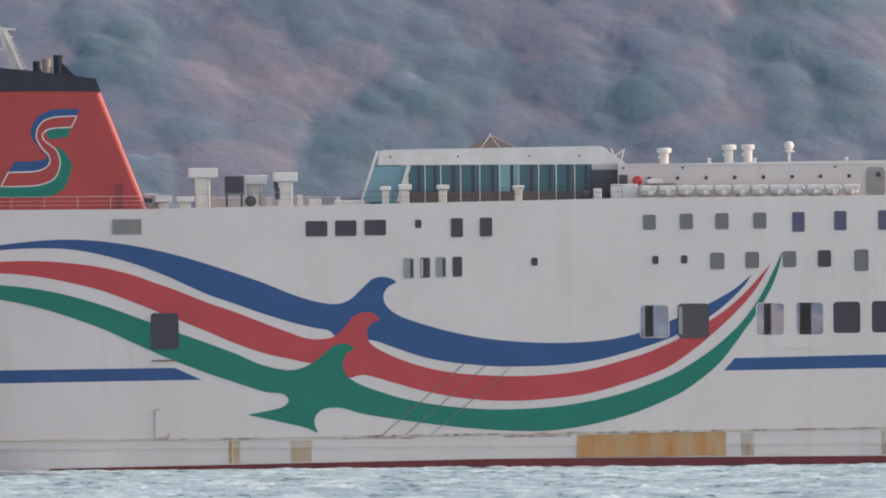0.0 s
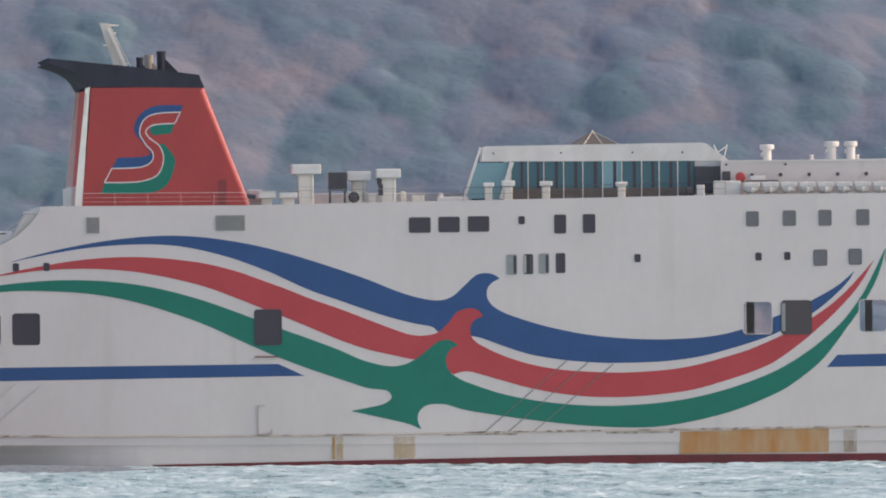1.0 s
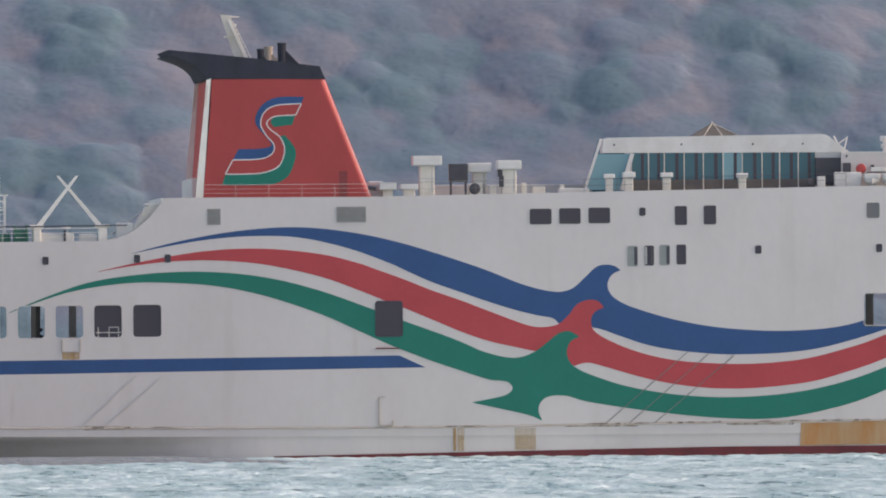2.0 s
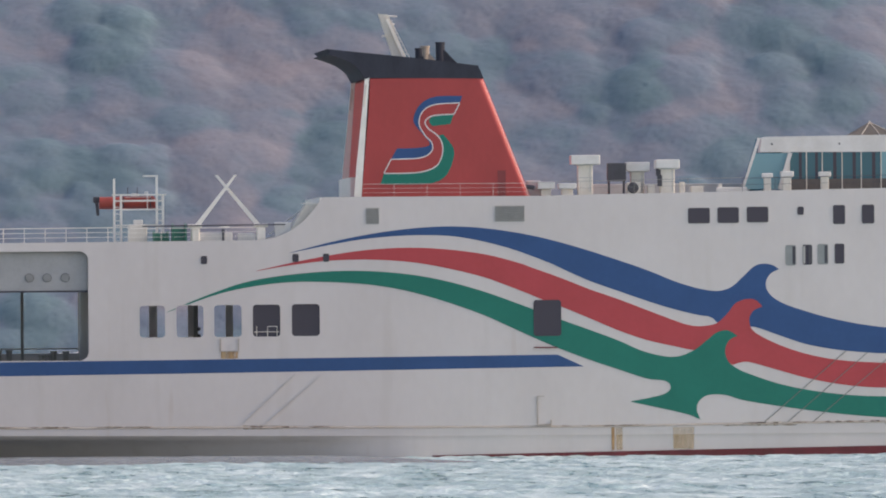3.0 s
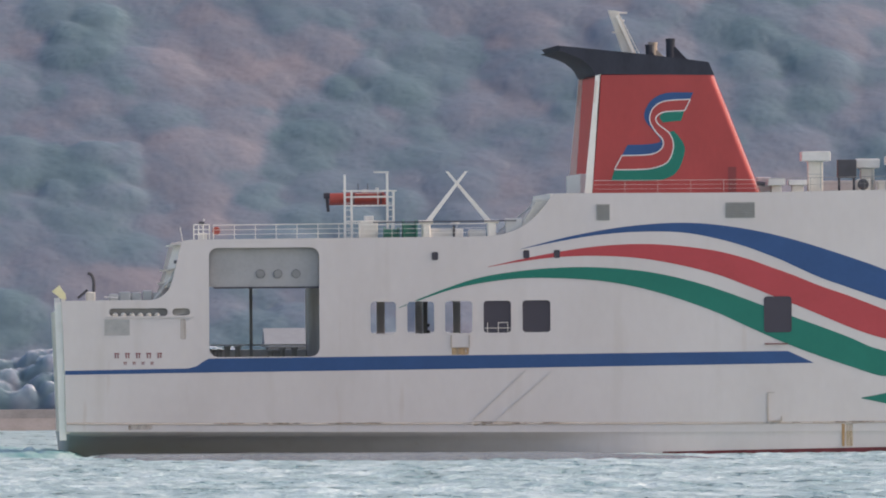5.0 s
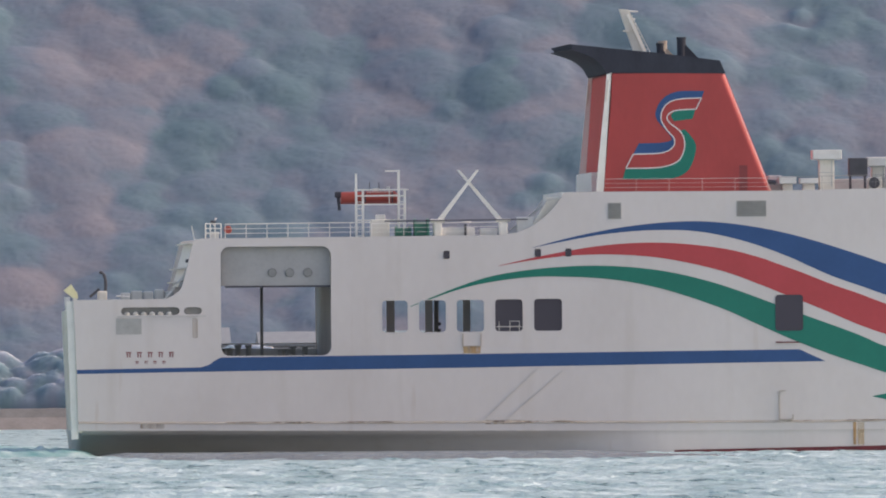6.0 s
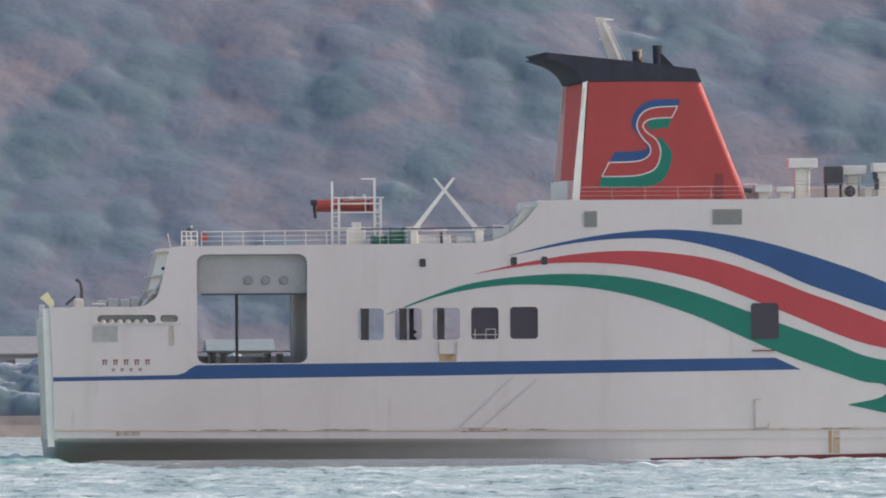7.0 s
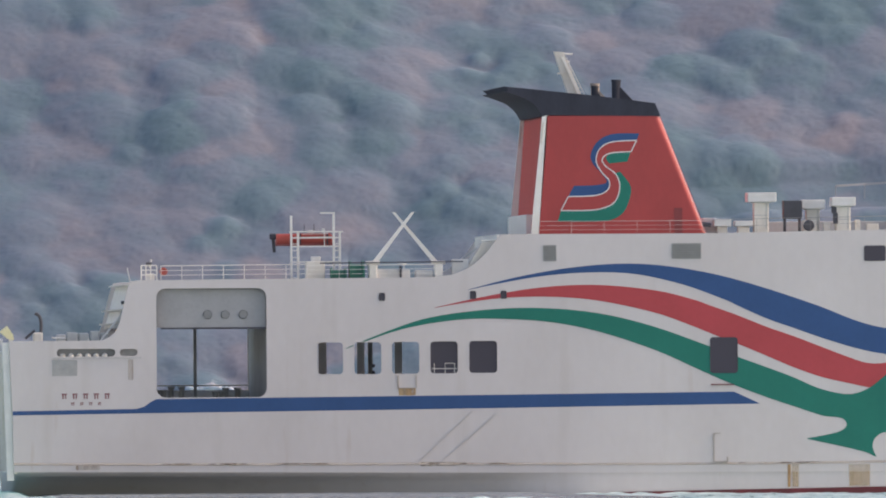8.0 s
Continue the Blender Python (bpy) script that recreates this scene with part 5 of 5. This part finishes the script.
# ---------------------------------------------------------------- life raft canisters
def build_rafts():
    can = None
    for k in range(13):
        x = 88.95 + k * 1.367
        if x > 104.5:
            break
        bm = lathe([(0.06, -0.58), (0.17, -0.55), (0.29, -0.46), (0.38, -0.32), (0.43, -0.04), (0.46, -0.03), (0.46, 0.03), (0.43, 0.04), (0.38, 0.32), (0.29, 0.46), (0.17, 0.55), (0.06, 0.58)], 16, axis="X") if can is None else can
        ob = part("life_raft", bm, RAFT, ferry, "white rounded life raft canister in a cradle", (x, 0.75, 20.06))
        if can is None:
            can = ob.data
            smooth(can)
        cradle = box(-0.30, -0.4, -0.60, 0.30, 0.4, -0.40) if k == 0 else cr
        c = part("cradle", cradle, LOUVRE, ob)
        cr = c.data
        band = box(-0.60, -0.44, 0.04, 0.60, 0.44, 0.40, 0.08) if k == 0 else bd
        b = part("cover", band, RAFT, ob)
        bd = b.data


build_rafts()


# ---------------------------------------------------------------- rescue boat, crossed masts and gear on the aft deck
def build_aft_gear():
    fr = part("davit_frame", beam((21.25, 3.0, 15.3), (21.25, 3.0, 20.5), 0.16, 0.16), LIT_WHITE, ferry, "white davit frame round the rescue boat")
    for x, z in ((21.75, 19.3), (24.4, 20.6), (24.85, 19.3)):
        part("upright", beam((x, 3.0, 15.3), (x, 3.0, z), 0.17, 0.17), LIT_WHITE, fr)
    for x0, x1, z in ((21.1, 25.1, 19.3), (21.3, 24.9, 18.85), (21.3, 24.9, 18.22), (21.3, 24.9, 17.05), (23.4, 24.5, 20.68)):
        part("cross_bar", beam((x0, 2.9, z), (x1, 2.9, z), 0.10, 0.10), LIT_WHITE, fr)
    for x in (21.5, 24.6):
        for k in range(6):
            part("rung", beam((x - 0.3, 2.95, 15.9 + k * 0.5), (x + 0.3, 2.95, 15.9 + k * 0.5), 0.05, 0.05), LIT_WHITE, fr)
    for x in (23.7,):
        part("upright", beam((x, 2.85, 18.2), (x, 2.85, 19.4), 0.06, 0.06), LIT_WHITE, fr)
    rings = []
    for s in np.linspace(0, 1, 12):
        x = 20.2 + 4.3 * s
        w = 0.95 * min(1, 0.75 + s) * (1 - max(s - 0.7, 0) ** 2 * 5)
        ring = [(x, 4.6 + w * math.cos(a), 18.72 + 0.46 * math.sin(a) * (1.0 if math.sin(a) < 0 else 0.85)) for a in np.linspace(0, 2 * math.pi, 14, endpoint=False)]
        rings.append(ring)
    boat = part("rescue_boat", loft(rings), ORANGE, ferry, "orange-red rescue boat with an outboard motor")
    smooth(boat.data)
    part("tube", rod((20.2, 3.75, 18.76), (24.2, 3.75, 18.82), 0.40, n=14), ORANGE, boat)
    for z, x0, x1 in ((18.9, 22.0, 24.3), (19.12, 22.1, 24.0)):
        part("grab_line", rod((x0, 3.33, z), (x1, 3.33, z + 0.03), 0.025, n=5), OLD_WHITE, boat)
    for x in (21.9, 23.9):
        part("lashing", box(x, 3.32, 18.35, x + 0.09, 3.4, 19.15), DARK, boat)
    part("console", box(22.6, 4.2, 19.0, 23.1, 4.9, 19.42, 0.05), OLD_WHITE, boat)
    part("lamp", box(23.55, 3.6, 19.3, 23.8, 3.8, 19.55, 0.04), WHITE, boat)
    for x in (22.3, 23.0):
        part("antenna", rod((x, 4.0, 19.2), (x, 4.0, 19.85), 0.03, n=5), DARK, boat)
    m = part("outboard", box(19.75, 4.3, 18.75, 20.25, 4.9, 19.2, 0.1), DARK, boat, "dark outboard motor")
    part("shaft", beam((20.0, 4.6, 18.8), (20.1, 4.6, 17.8), 0.22, 0.22), DARK, m)
    for x0, x1, h, mat, y in ((22.2, 23.6, 17.1, OLD_WHITE, 1.6), (24.0, 25.2, 16.45, WINCH_GREEN, 1.2), (25.4, 26.5, 17.0, WINCH_GREEN, 1.4), (27.4, 29.9, 16.45, WHITE, 1.4), (30.3, 31.6, 16.4, WHITE, 1.5)):
        if mat is WINCH_GREEN:
            part("winch_drum", lathe([(0.3, 0), (h - 15.75, 0.02), (h - 15.75, 0.15), ((h - 15.75) * 0.8, 0.17), ((h - 15.75) * 0.8, x1 - x0 - 0.2), (h - 15.75, x1 - x0 - 0.15), (h - 15.75, x1 - x0)], 16, at=(x0, y, 15.9), axis="X"), mat, ferry, "green mooring winch drum")
        else:
            part("deck_box", box(x0, y - 0.5, 15.3, x1, y + 0.5, h, 0.08), mat, ferry, "white deck housing")
    part("deck_box", box(22.6, 1.3, 17.1, 23.3, 1.9, 17.45, 0.05), WHITE, ferry)
    part("valve_post", beam((29.2, 0.9, 15.5), (29.2, 0.9, 16.7), 0.16, 0.16), DARK, ferry)
    part("valve_wheel", lathe([(0.3, -0.06), (0.36, 0), (0.3, 0.06)], 12, at=(29.3, 0.9, 16.85)), WHITE, ferry)
    # crossed crane jibs
    for x0, x1, back in ((27.15, 30.15, 0.0), (32.0, 28.75, 0.6)):
        j = part("crane_jib", loft([[(x0 + a * 0.22, 0.9 + back + b, 16.8) for a, b in ((-1, 0), (1, 0), (1, 0.4), (-1, 0.4))], [(x1 + a * 0.11, 0.9 + back + b, 20.7) for a, b in ((-1, 0), (1, 0), (1, 0.3), (-1, 0.3))]]), LIT_WHITE, ferry, "white slanting crane jib")
        part("pedestal", box(x0 - 0.32, 0.6, 15.3, x0 + 0.32, 1.4, 16.85, 0.1), LIT_WHITE, j)
        part("hinge", rod((x0 - 0.55, 0.7, 16.95), (x0 + 0.5, 0.7, 16.95), 0.13), LIT_WHITE, j)
    # sloping cover at the step up to the main deck
    part("break_hood", loft([[(33.9, y, 15.6), (34.3, y, 16.9), (35.25, y, 18.42), (36.4, y, 18.52), (36.4, y, 15.6)] for y in (0.4, 4.2)]), OLD_WHITE, ferry, "weathered sloping hood")
    part("hood_lip", box(35.2, 0.35, 18.52, 36.4, 4.3, 18.62), LIT_WHITE, ferry)
    part("deck_box", box(33.0, 0.6, 15.6, 34.25, 1.3, 17.2, 0.06), WHITE, ferry)
    part("stair_rail", rod((32.6, 1.0, 16.3), (34.9, 1.0, 18.0), 0.06), GREY, ferry)
    # stern corner gear
    cage = part("rail_cage", box(10.35, 0.7, 15.7, 10.95, 1.3, 16.25, 0.05), WHITE, ferry, "white railed control stand at the deck corner")
    for x in (9.95, 10.3, 10.65, 11.1):
        part("post", rod((x, 0.4, 15.5), (x, 0.4, 16.85), 0.045, n=6), LIT_WHITE, cage)
    for z in (16.15, 16.5, 16.85):
        part("bar", rod((9.95, 0.4, z), (11.1, 0.4, z), 0.035, n=6), LIT_WHITE, cage)
    part("lifebuoy", lathe([(0.12, 0.3), (0.26, 0.28), (0.3, 0.33), (0.26, 0.38), (0.12, 0.36)], 14, at=(11.6, 0, 16.4), axis="Y"), ORANGE, cage, "orange lifebuoy on the rail")
    part("lamp_post", rod((10.6, 1.0, 16.7), (10.75, 1.0, 17.3), 0.06), WHITE, ferry)
    part("lamp_head", box(10.35, 0.8, 16.8, 10.75, 1.2, 17.1, 0.04), DARK, ferry)
    part("flag_staff", rod((9.2, 1.0, 15.4), (8.95, 1.0, 16.7), 0.035), WHITE, ferry)
    part("hinge_arm", loft([[(-0.55, y, 12.0), (0.0, y, 12.45), (0.45, y, 11.75), (0.5, y, 11.4), (0.1, y, 11.45)] for y in (0.3, 1.0)]), YELLOW, ferry, "worn yellow ramp hinge arm")
    part("hinge_arm", beam((0.2, 0.4, 10.4), (0.3, 0.4, 11.9), 0.16, 0.3), OLD_WHITE, ferry)
    part("winch", box(2.0, 1.4, 10.0, 2.7, 2.1, 11.95, 0.12), OLD_WHITE, ferry, "mooring winch frame")
    part("winch_bar", beam((1.4, 1.3, 11.5), (2.1, 1.3, 12.1), 0.18, 0.18), DARK, ferry)
    c = curve_through([(2.55, 11.4), (2.6, 12.6), (2.45, 13.2), (2.15, 13.35)], 4)
    bm = bmesh.new()
    for a, b in zip(c, c[1:]):
        rod((a[0], 1.8, a[1]), (b[0], 1.8, b[1]), 0.12, bm=bm)
    part("gooseneck_vent", bm, DARK, ferry, "dark gooseneck vent pipe")
    for x0, x1, h in ((3.7, 4.4, 11.8), (4.45, 5.3, 11.95), (5.35, 6.1, 11.9), (6.2, 6.9, 12.05), (6.95, 7.6, 11.9)):
        part("mooring_gear", box(x0, 1.2, 10.0, x1, 2.0, h, 0.12), GREY, ferry, "grey mooring machinery")
    part("hand_rail", rod((3.3, 0.4, 11.55), (4.3, 0.4, 11.5), 0.06), WHITE, ferry)
    part("stair_string", beam((6.9, 0.6, 11.3), (8.6, 0.6, 13.4), 0.10, 0.12), WHITE, ferry)
    for x0, x1, z in ((8.25, 8.75, 13.55), (8.05, 8.55, 12.55), (8.75, 9.45, 15.38)):
        part("wall_ledge", box(x0, 0.5, z, x1, BEAM - 0.5, z + 0.1), OLD_WHITE, ferry, "ledge across the sloping wall")
    part("wall_lamp", box(8.5, 1.2, 14.0, 8.8, 1.5, 14.25, 0.05), DARK, ferry)
    part("knee_plate", plate([[(7.9, 12.2), (8.5, 13.6), (9.1, 12.6)]], 0.5, 0.7), GREY, ferry)


build_aft_gear()


# ---------------------------------------------------------------- what moves
def motions():
    walk(ferry, [(t, pose(9.75 + 9.534 * t, 1600, 0)) for t in (0.0, 0.1, 0.5, 1, 2, 3, 4, 5, 6, 7, 7.5, 7.9, 8.0)])
    walk(sea, [(t, pose(0.5 * t, -1.3 * t, -0.33)) for t in (0.0, 0.1, 1, 2, 3, 4, 5, 6, 7, 7.9, 8.0)])


motions()
